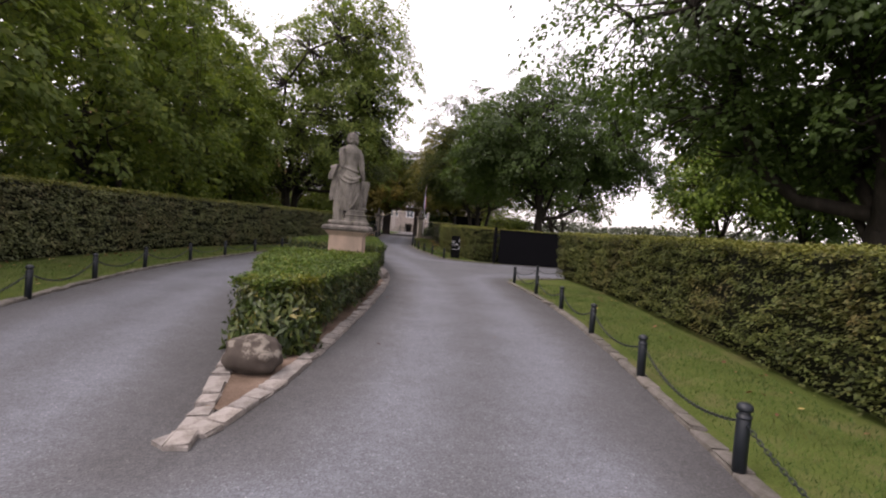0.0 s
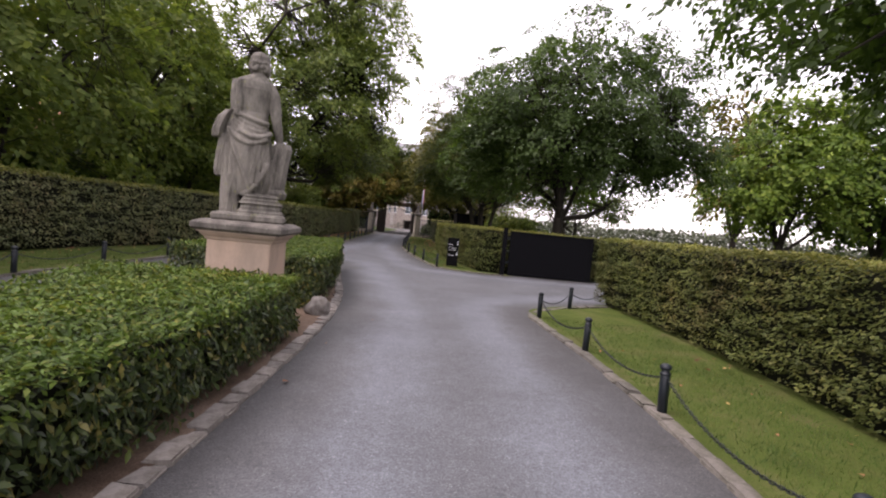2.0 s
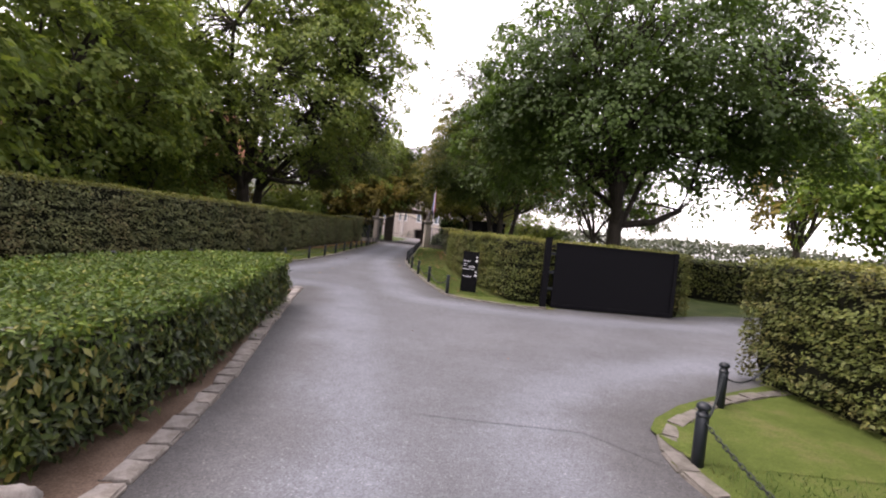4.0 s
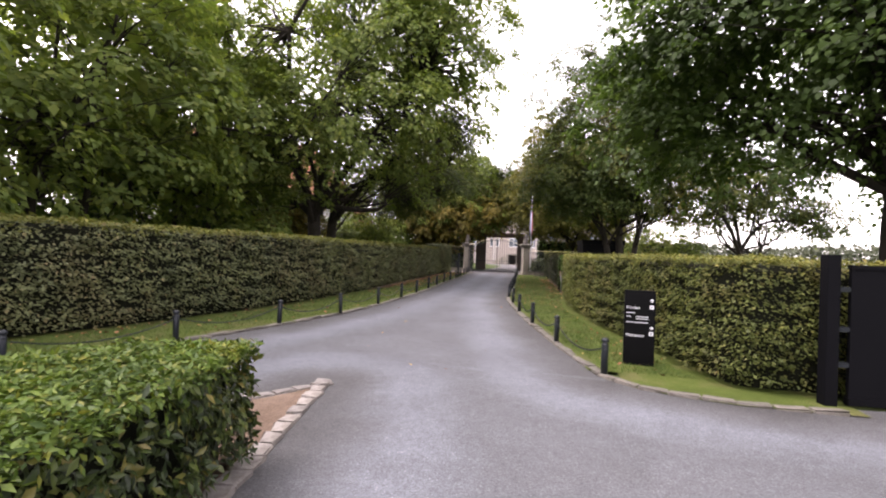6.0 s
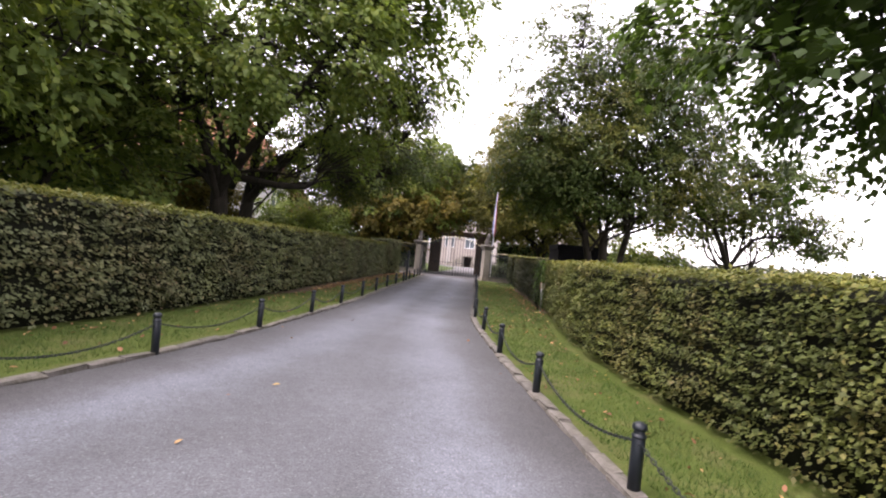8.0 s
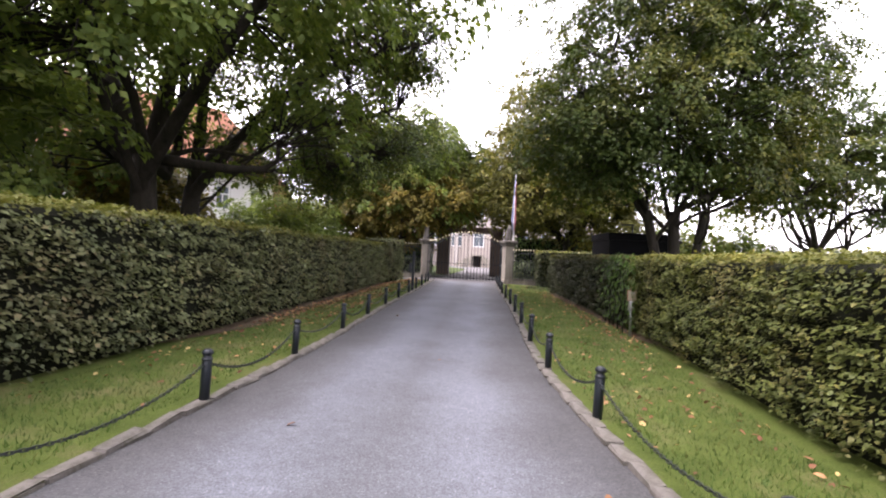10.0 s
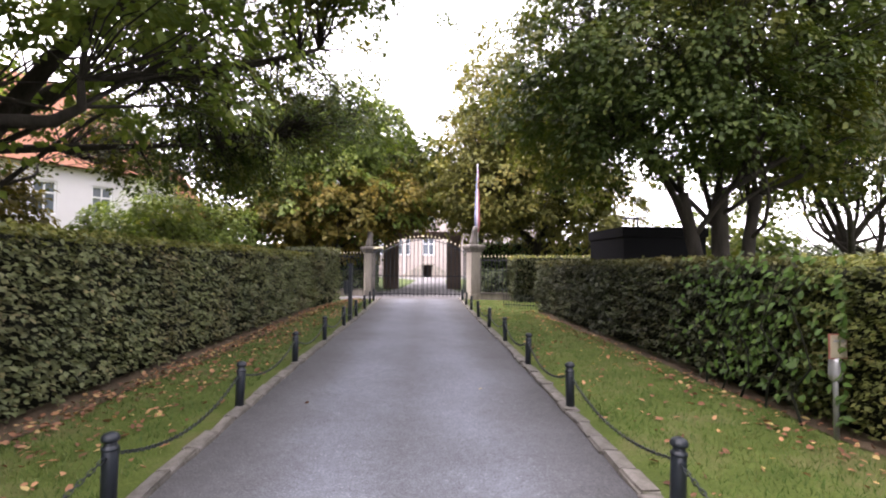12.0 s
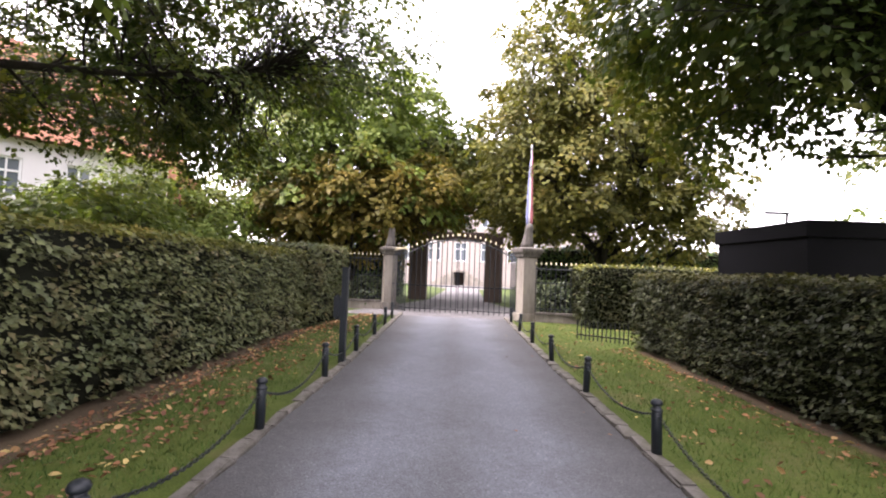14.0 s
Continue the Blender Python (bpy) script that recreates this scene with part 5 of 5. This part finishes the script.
tree("linden_tree", 3.25, 43.5, "tall linden with yellowing upper crown behind the hedge", [(0.2, 0, 7.0, 4.6, 4.6, 4.0), (-1.4, 0, 10.6, 3.6, 3.3, 3.8), (2.4, 0.4, 9.8, 3.5, 3.4, 3.6), (-2.6, -0.8, 6.2, 2.8, 2.8, 2.4), (-3.6, 0.2, 5.4, 2.2, 2.6, 1.8), (-1.2, -1.4, 5.4, 2.6, 2.2, 1.3), (2.8, 0.8, 6.0, 3.0, 3.2, 2.4), (2.6, 0.5, 10.6, 2.2, 2.4, 2.4)], [(-0.28, 0, -0.8, 0, 0.2), (0.02, 0.1, 0.15, 0, 0.24), (0.5, 0.15, 1.3, 0.4, 0.18)], 3.4, 1160, 92, 0.138, DIAMOND, LIME, 0.48, 22, shell=0.58, gaps=-0.6, limb_n=6, limb_r=0.8, inner=16, low=3.7)
tree("chestnut_tree", 1.6, 59.2, "tall horse chestnut turning rusty brown", [(-1.2, 0, 7.0, 4.8, 4.4, 4.4), (-2.2, 0, 11.0, 3.0, 3.0, 3.7), (2.6, 0.3, 5.2, 3.4, 3.2, 3.4), (-3.4, -0.5, 5.4, 2.6, 2.6, 2.4), (1.4, 0, 8.8, 3.0, 2.8, 3.2), (3.8, 0, 4.6, 2.0, 2.0, 2.4)], [(0, 0, 0, 0, 0.35)], 2.8, 720, 78, 0.225, DIAMOND, CHESTNUT, 0.55, 24, shell=0.62, gaps=-0.55, inner=8)
tree("chestnut_tree", -11.6, 59.2, "leafy horse chestnut beside the gate", [(0, 0, 6.8, 4.6, 4.4, 4.4), (2.6, 0, 8.8, 3.0, 3.0, 3.3), (-2.4, 0, 8.4, 3.0, 2.8, 3.4), (2.8, -0.8, 5.0, 3.4, 3.0, 2.6), (-2.6, -0.8, 4.6, 3.2, 3.0, 2.4)], [(0, 0, 0.3, 0, 0.32), (0.8, 0.3, 2.0, 0.5, 0.2)], 3.4, 680, 56, 0.26, DIAMOND, LIME2, 0.52, 25, shell=0.58)
tree("chestnut_tree", -9.8, 57.3, "low brownish chestnut behind the railing", [(0, 0, 4.2, 3.4, 2.6, 2.4), (2.4, 0.6, 4.8, 2.5, 2.2, 2.0), (-2.4, 0, 4.0, 2.4, 2.2, 1.9)], [(0, 0, 0, 0, 0.2)], 1.8, 360, 60, 0.25, DIAMOND, YELLOWLEAF, 0.46, 26, shell=0.55)
tree("linden_tree", -8.0, 67.0, "linden closing the view above the gateway", [(0, 0, 7.6, 3.6, 3.6, 3.4), (2.2, 0, 6.9, 3.0, 2.6, 2.0), (-1.5, 0, 9.6, 2.8, 2.8, 2.6), (2.4, 0, 8.6, 2.4, 2.4, 2.6)], [(0, 0, 0, 0, 0.28)], 3.0, 330, 50, 0.36, DIAMOND, LIME, 0.6, 27, shell=0.5)
tree("linden_tree", -1.2, 67.5, "linden behind the gateway pillar", [(0, 0, 7.4, 3.4, 3.4, 3.4), (-2.2, 0, 6.9, 2.6, 2.4, 2.0), (0.5, 0, 10.2, 2.4, 2.4, 2.4)], [(0, 0, 0, 0, 0.28)], 3.0, 300, 50, 0.36, DIAMOND, CHESTNUT, 0.6, 28, shell=0.5)
tree("plane_tree", -12.95, 38.0, "old plane tree with a wide dark spreading crown", [(1.4, 0, 10.4, 6.2, 6.0, 5.0), (6.0, -1.0, 10.4, 4.4, 4.6, 4.2), (-3.0, -1, 8.4, 4.6, 4.6, 3.6), (4.2, -3.4, 8.0, 4.0, 3.6, 2.6), (3.2, -1, 14.5, 5.0, 4.6, 3.6), (5.0, -1, 17.0, 4.0, 4.4, 3.2), (7.2, -1, 13.0, 3.6, 4.2, 3.4), (0.4, -4.2, 6.2, 4.6, 2.8, 2.2), (-3.6, -3.2, 4.8, 3.0, 2.6, 2.2), (4.6, 0.8, 6.2, 3.0, 2.4, 1.5), (-2.0, 0.5, 5.0, 2.6, 2.4, 1.4), (3.2, 1.2, 4.8, 2.8, 2.2, 1.2)], [(0, 0, -0.2, 0.3, 0.42)], 4.0, 1300, 70, 0.195, DIAMOND, PLANE, 0.54, 29, shell=0.56, limb_n=7, inner=9, inner_low=9.0, gaps=(-0.16, -0.6),
     limbs=[([(-0.2, 0.2, 3.2), (-1.2, 0.6, 5.2), (-2.2, 0.8, 7.0), (-3.0, 1.0, 9.5)], 0.3, 0.1), ([(-0.3, 0.2, 3.4), (-2.0, 0.8, 4.6), (-4.6, 1.0, 6.0), (-6.0, 1.0, 7.0)], 0.22, 0.07), ([(-0.2, 0.3, 3.6), (0.0, 0.7, 6.0), (0.3, 1.0, 8.4), (1.4, 0.6, 11.5)], 0.28, 0.09), ([(0, 0, 3.4), (2.0, -0.8, 5.6), (4.2, -1.2, 8.0), (6.0, -1.2, 10.5)], 0.22, 0.07)])
# the darker LIME leaf stands in for this tree's backlit silhouette
tree("plane_tree", -13.2, 40.0, "leaning plane tree with long spreading boughs", [(3.6, 6.4, 6.6, 3.6, 3.2, 1.6), (0.4, 8.0, 6.0, 3.6, 3.0, 1.5), (5.8, 4.6, 8.6, 3.2, 3.2, 1.5), (2.0, 3.0, 9.2, 4.2, 3.6, 2.4), (6.4, 1.0, 8.6, 2.6, 2.6, 1.5), (3.0, 3.6, 6.6, 2.8, 2.4, 1.0), (2.0, 5.5, 5.0, 3.6, 3.0, 1.1), (5.0, 8.0, 6.4, 2.8, 3.0, 1.4), (-1.0, 9.5, 6.4, 3.6, 3.0, 1.5), (-0.5, 5.0, 5.2, 2.6, 2.4, 1.2), (1.5, 8.5, 4.6, 2.6, 2.4, 1.0)], [(0, 0, 0.3, 0.2, 0.34)], 3.4, 1350, 52, 0.135, DIAMOND, LIME, 0.42, 30, shell=0.25, limb_n=4, limb_r=0.36, gaps=-0.3, inner=1,
     limbs=[([(0.2, 0.1, 2.8), (-0.1, 1.0, 4.2), (0.6, 2.0, 5.6), (2.4, 2.5, 6.05), (4.6, 2.5, 6.2), (6.4, 3.0, 6.9)], 0.24, 0.05), ([(0.2, 0.1, 3.0), (1.4, 0.1, 4.5), (2.8, 0, 6.0), (5.1, 0, 7.4), (8.0, 0, 8.0)], 0.2, 0.04), ([(0.2, 0.2, 3.0), (0.3, 0.4, 5.6), (0.2, 0.6, 8.0), (0.8, 1.0, 10.5)], 0.24, 0.06), ([(0.3, 0.6, 3.8), (1.4, 2.8, 4.4), (3.0, 4.6, 4.9), (4.6, 6.0, 5.6)], 0.1, 0.03)])
ROW = [(-15.2, 25.0, 31, 1.0), (-14.2, 17.0, 32, 1.05), (-14.8, 9.0, 33, 1.0), (-21.5, 20.0, 34, 1.2), (-20.5, 31.0, 35, 1.15), (-15.0, 1.0, 36, 1.0), (-16.0, 31.5, 38, 0.95), (-21.0, 41.0, 39, 1.1)]
for tx, ty, sd, hh in ROW:
    tree("plane_tree", tx, ty, "tall leafy plane tree behind the hedge", [(0, 0, 8.6 * hh, 4.6, 4.6, 4.8 * hh), (2.0, 1.0, 6.0 * hh, 3.6, 3.6, 2.8), (-1.0, -1.0, 12.6 * hh, 3.8, 3.8, 3.6), (1.2, -2.2, 4.0, 3.2, 2.8, 2.3), (0.8, 2.4, 3.6, 3.0, 3.0, 2.3)], [(0, 0, 0.2, 0, 0.22), (0.5, 0.8, 0.9, 1.4, 0.13)], 4.0, 430, 70, 0.235, DIAMOND, PLANE, 0.58, sd, shell=0.6, gaps=-0.24, inner=4)
for k, (tx, ty) in enumerate(((-17.0, 5.0), (-17.4, 12.5), (-17.6, 20.5), (-18.2, 28.0), (-18.6, 35.0))):
    tree("shrub_tree", tx, ty, "dense dark undergrowth behind the tall hedge", [(0, 0, 2.0, 2.2, 3.4, 1.8), (0.3, 2.2, 2.6, 2.0, 2.6, 1.8)], [(0, 0, 0, 0, 0.09)], 1.0, 150, 44, 0.26, DIAMOND, MAPLE, 0.55, 110 + k, shell=0.5, limb_n=4)
tree("maple_tree", 8.6, 7.4, "dark overhanging maple behind the hedge", [(0, 0, 6.2, 4.6, 4.8, 3.0), (-3.5, 0.4, 6.4, 3.0, 3.4, 2.4), (-1.6, 1.0, 4.6, 3.0, 3.0, 1.5), (0.5, 2.4, 4.8, 3.2, 2.8, 1.8), (2.5, 0, 3.9, 3.4, 3.4, 1.7), (0, -3.0, 5.8, 3.6, 3.4, 2.4), (2, 0, 7.6, 3.2, 3.2, 2.2), (-2.0, 4.2, 5.9, 1.9, 2.0, 1.1)], [(0, 0, 0.2, 0, 0.32)], 2.4, 920, 84, 0.13, DIAMOND, MAPLE, 0.5, 41, shell=0.5, gaps=-0.75, inner=9)
tree("maple_tree", 17.3, 27.4, "bright green young maple beyond the side road", [(0, 0, 5.6, 3.9, 3.9, 3.0), (0.9, 0.7, 8.3, 2.7, 2.7, 2.3), (-1.9, 0, 4.4, 2.3, 2.3, 1.7), (3.4, 0, 5.8, 3.1, 3.1, 2.8)], [(0, 0, 0, 0, 0.19)], 2.2, 420, 56, 0.22, DIAMOND, BRIGHT, 0.5, 42, shell=0.45)
tree("linden_tree", 23.6, 29.0, "dark tree at the edge of the field", [(0, 0, 7.0, 4.9, 4.9, 4.4), (1.5, 0, 4.6, 4.2, 4.2, 2.6)], [(0, 0, 0, 0, 0.3)], 2.6, 300, 48, 0.36, DIAMOND, MAPLE, 0.7, 43, shell=0.5)
tree("linden_tree", 17.0, 12.5, "dark tree standing behind the hedge", [(0, 0, 5.4, 3.8, 3.8, 3.4), (1.2, 0, 3.6, 3.2, 3.2, 2.0)], [(0, 0, 0, 0, 0.24)], 2.0, 300, 48, 0.27, DIAMOND, MAPLE, 0.55, 47, shell=0.5)
tree("linden_tree", 12.3, 50.2, "spreading linden standing alone in the field", [(0, 0, 6.0, 4.6, 4.2, 3.0), (2.0, 0, 7.4, 3.0, 3.0, 2.3), (-3.0, 0, 5.4, 3.0, 2.8, 2.2), (3.8, 0, 4.4, 2.4, 2.2, 1.5), (-1.0, 0, 8.2, 2.6, 2.4, 2.0)], [(0, 0, -0.3, 0, 0.24), (0.2, 0, 0.9, 0, 0.14)], 2.4, 480, 56, 0.2, DIAMOND, LIME, 0.48, 44, shell=0.42, gaps=-0.25, inner=3)
tree("shrub_tree", -16.4, 53.2, "bushy small tree in front of the white house", [(0, 0, 3.3, 3.0, 2.8, 2.2), (2.2, 1.0, 2.8, 2.2, 2.0, 1.7)], [(0, 0, 0, 0, 0.1)], 1.0, 240, 56, 0.19, DIAMOND, LIME2, 0.42, 46, shell=0.4)
tree("chestnut_tree", -19.5, 44.5, "small browning chestnut in front of the white house", [(0, 0, 3.6, 2.8, 2.8, 2.0), (1.8, 0.6, 3.0, 2.2, 2.0, 1.6), (-1.6, 0.4, 4.4, 2.2, 2.0, 1.7)], [(0, 0, 0.1, 0, 0.16)], 2.0, 300, 52, 0.21, DIAMOND, YELLOWLEAF, 0.48, 49, shell=0.5)
tree("linden_tree", 26.0, 46.0, "tall yellowing tree beyond the side road", [(0, 0, 8.0, 4.6, 4.4, 4.4), (-1.0, 0, 12.6, 3.4, 3.2, 3.4), (2.4, 0, 10.0, 3.2, 3.2, 3.2)], [(0, 0, 0, 0, 0.3)], 4.0, 300, 46, 0.34, DIAMOND, YELLOWLEAF, 0.6, 50, shell=0.5, gaps=-0.15, inner=2)
tree("shrub_tree", 6.6, 49.6, "yellowish green bush under the linden", [(0, 0, 2.2, 2.2, 2.0, 1.7), (1.6, 0.5, 1.8, 1.8, 1.6, 1.3)], [(0, 0, 0, 0, 0.08)], 0.9, 170, 46, 0.19, DIAMOND, LIME2, 0.42, 51, shell=0.4, limb_n=4)
tree("shrub_tree", -14.6, 48.5, "bushy small tree behind the hedge", [(0, 0, 2.2, 2.4, 2.4, 1.4)], [(0, 0, 0, 0, 0.1)], 1.0, 140, 56, 0.19, DIAMOND, LIME2, 0.42, 48, shell=0.4)


# ---- shrubs behind the railings ----
def shrub(x, y, rx, ry, rz, seed, label, group="shrubs behind the railing", dense=1500, size=0.13, outline=OVATE, material=SHRUB, lift=0.0):
    rng = np.random.default_rng(seed)
    n = int(dense * rx * ry)
    d = unit(rng.normal(size=(n, 3)))
    d[:, 2] = np.abs(d[:, 2])
    p = d * (0.75 + 0.3 * rng.random((n, 1))) * np.array([rx, ry, rz])
    t = thing("shrub", x, y, 0, label, "shrub", group)
    # near-black core, coloured for the shade inside the shrub
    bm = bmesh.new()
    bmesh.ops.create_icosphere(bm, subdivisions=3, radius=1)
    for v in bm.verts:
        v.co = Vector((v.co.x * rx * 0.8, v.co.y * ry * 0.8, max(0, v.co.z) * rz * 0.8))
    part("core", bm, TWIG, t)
    f = new("foliage", leaves("foliage", p, d + rng.normal(0, 0.4, (n, 3)), rng.normal(0, 1 - 0.5 * lift, (n, 3)) + lift * (d + np.array([0, 0, 0.8])), size * (0.7 + 0.6 * rng.random(n)), outline, material))
    f.parent = t
    tagged(f, kind="stuff")


for i, (sx, sy) in enumerate(((-1.2, 53.4), (0.2, 53.2), (1.8, 53.0), (-8.6, 56.0), (-10.0, 55.8), (-1.6, 56.2))):
    shrub(sx, sy, 0.95, 0.8, 1.35, 60 + i, "rounded dark green evergreen shrub")

shrub(-1.66, 3.42, 0.5, 0.46, 0.66, 70, "loose unclipped laurel bush ending the low bed", "laurel beds", 8500, 0.105, BLADELEAF, LAUREL, 1.0)

# ---- far woods ----
rng = np.random.default_rng(70)
n = 18000
ang = rng.random(n)
wx = 20 + ang * 260
wy = 210 - ang * 150 + rng.normal(0, 8, n)
ridge = np.array([7.0 + 2.5 * noise.noise((a * 14, 1.7, 0)) + 1.2 * noise.noise((a * 60, 0.3, 0)) for a in ang])
wz = rng.random(n) ** 0.6 * ridge
wood = new("far_woods", leaves("far_woods", np.column_stack([wx, wy, wz]), rng.normal(0, 1, (n, 3)) + np.array([0, -1, 0.8]), rng.normal(0, 1, (n, 3)), 1.1 * (0.6 + 0.8 * rng.random(n)), DIAMOND, FARWOOD))
tagged(wood, "distant wooded ridge beyond the fields", "woods", kind="stuff")

# ---- grass blades and fallen leaves ----
def scatter(left, right, count, seed, bias=None):
    """Places spread over the strip between two polylines."""
    rng = np.random.default_rng(seed)
    i = rng.integers(0, len(left) - 1, count)
    f = rng.random((count, 1))
    u = rng.random((count, 1)) if bias is None else rng.random((count, 1)) ** bias
    a = left[i] * (1 - f) + left[i + 1] * f
    b = right[i] * (1 - f) + right[i + 1] * f
    return a * (1 - u) + b * u, rng


yv = np.arange(2, 52.9, 0.5)
VERGES = [("left", at_ys(ROAD_L, yv) - np.array([0.3, 0]), at_ys(HEDGE_L + [(-8.0, 53)], yv) + np.array([0.1, 0]), 75000),
          ("right", at_ys(ROAD_R1[:10], ys1) + np.array([0.27, 0]), at_ys(HEDGE_R1, ys1) - np.array([0.1, 0]), 34000),
          ("far", at_ys(ROAD_R2[10:], ys2) + np.array([0.27, 0]), at_ys([(1.7, 21.0)] + HEDGE_R2[5:] + [(-0.4, 47), (1.5, 47.5), (1.5, 53)], ys2) - np.array([0.1, 0]), 56000)]
BLADE_SHAPE = (np.array([(-0.09, 0, 0), (0.09, 0, 0), (0, 1, 0.15)]), np.array([(0, 1, 2)]))
for k, (nm, a, b, count) in enumerate(VERGES):
    p, rng = scatter(a, b, count, 80 + k)
    m = len(p)
    g = new("grass", leaves("grass", np.column_stack([p, np.full(m, 0.012)]), np.column_stack([rng.normal(0, 1, (m, 2)), rng.normal(0, 0.2, m)]), np.column_stack([rng.normal(0, 0.5, (m, 2)), np.ones(m)]), 0.05 * (0.5 + 0.8 * rng.random(m)), BLADE_SHAPE, BLADE))
    tagged(g, "short mown grass blades of the verge", "grass", kind="stuff")
    p, rng = scatter(a, b, 900 if nm != "right" else 120, 90 + k)
    q, _ = scatter(b + (a - b) * 0.24, b - (a - b) * 0.05, (4600 if nm == "left" else 1300 if nm == "far" else 400), 95 + k)
    if nm == "left":
        q2, _ = scatter(b + (a - b) * 0.7, b, 3600, 105, 1.6)
        q = np.concatenate([q, q2[q2[:, 1] > 34]])
    q = q[(q[:, 1] > 33.5 + 2 * rng.random(len(q))) | (rng.random(len(q)) < 0.1)]
    p = np.concatenate([p[(p[:, 1] > 30) | (rng.random(len(p)) < 0.25)], q])
    m = len(p)
    lv = new("fallen_leaves", leaves("fallen_leaves", np.column_stack([p, 0.035 + 0.02 * rng.random(m)]), rng.normal(0, 0.35, (m, 3)) + np.array([0, 0, 1]), rng.normal(0, 1, (m, 3)) * np.array([1, 1, 0.2]), 0.064 * (0.5 + 0.9 * rng.random(m)), OVATE, LITTER))
    tagged(lv, "dry brown leaves fallen along the hedge", "leaves", kind="stuff")
rng = np.random.default_rng(99)
p = np.column_stack([rng.uniform(-5.3, 1.5, 70), rng.uniform(3, 50, 70)])
p = p[(p[:, 0] < np.interp(p[:, 1], [0, 13, 21, 34, 50], [2, 2, -0.3, -2.5, -2.8])) & ((p[:, 0] > -1.0) | (p[:, 1] > 20))]
lv = new("fallen_leaves", leaves("fallen_leaves", np.column_stack([p, np.full(len(p), 0.008)]), rng.normal(0, 0.2, (len(p), 3)) + np.array([0, 0, 1]), rng.normal(0, 1, (len(p), 3)) * np.array([1, 1, 0.1]), 0.07 * (0.5 + 0.8 * rng.random(len(p))), OVATE, LITTER))
tagged(lv, "few dry leaves lying on the asphalt", "leaves", kind="stuff")

# ---- kerb stones, last ----
kerb("kerb_left", [ROAD_L[3:]], 0.14, 0.42, KERB, "flush granite edging along the grass verge", "kerb_stone", 201, 0.036, (-0.09,))
kerb("kerb_right", [ROAD_R1[2:15], ROAD_R2[6:]], 0.15, 0.36, KERB, "worn granite edging along the drive", "kerb_stone", 202, 0.036, (0.09, 0.09))
kerb("kerb_island", [ISLAND_R, ISLAND_L], 0.17, 0.24, SETT, "pale rough setts edging the island", "sett", 203, 0.034, (-0.09, 0.09), 0.011)
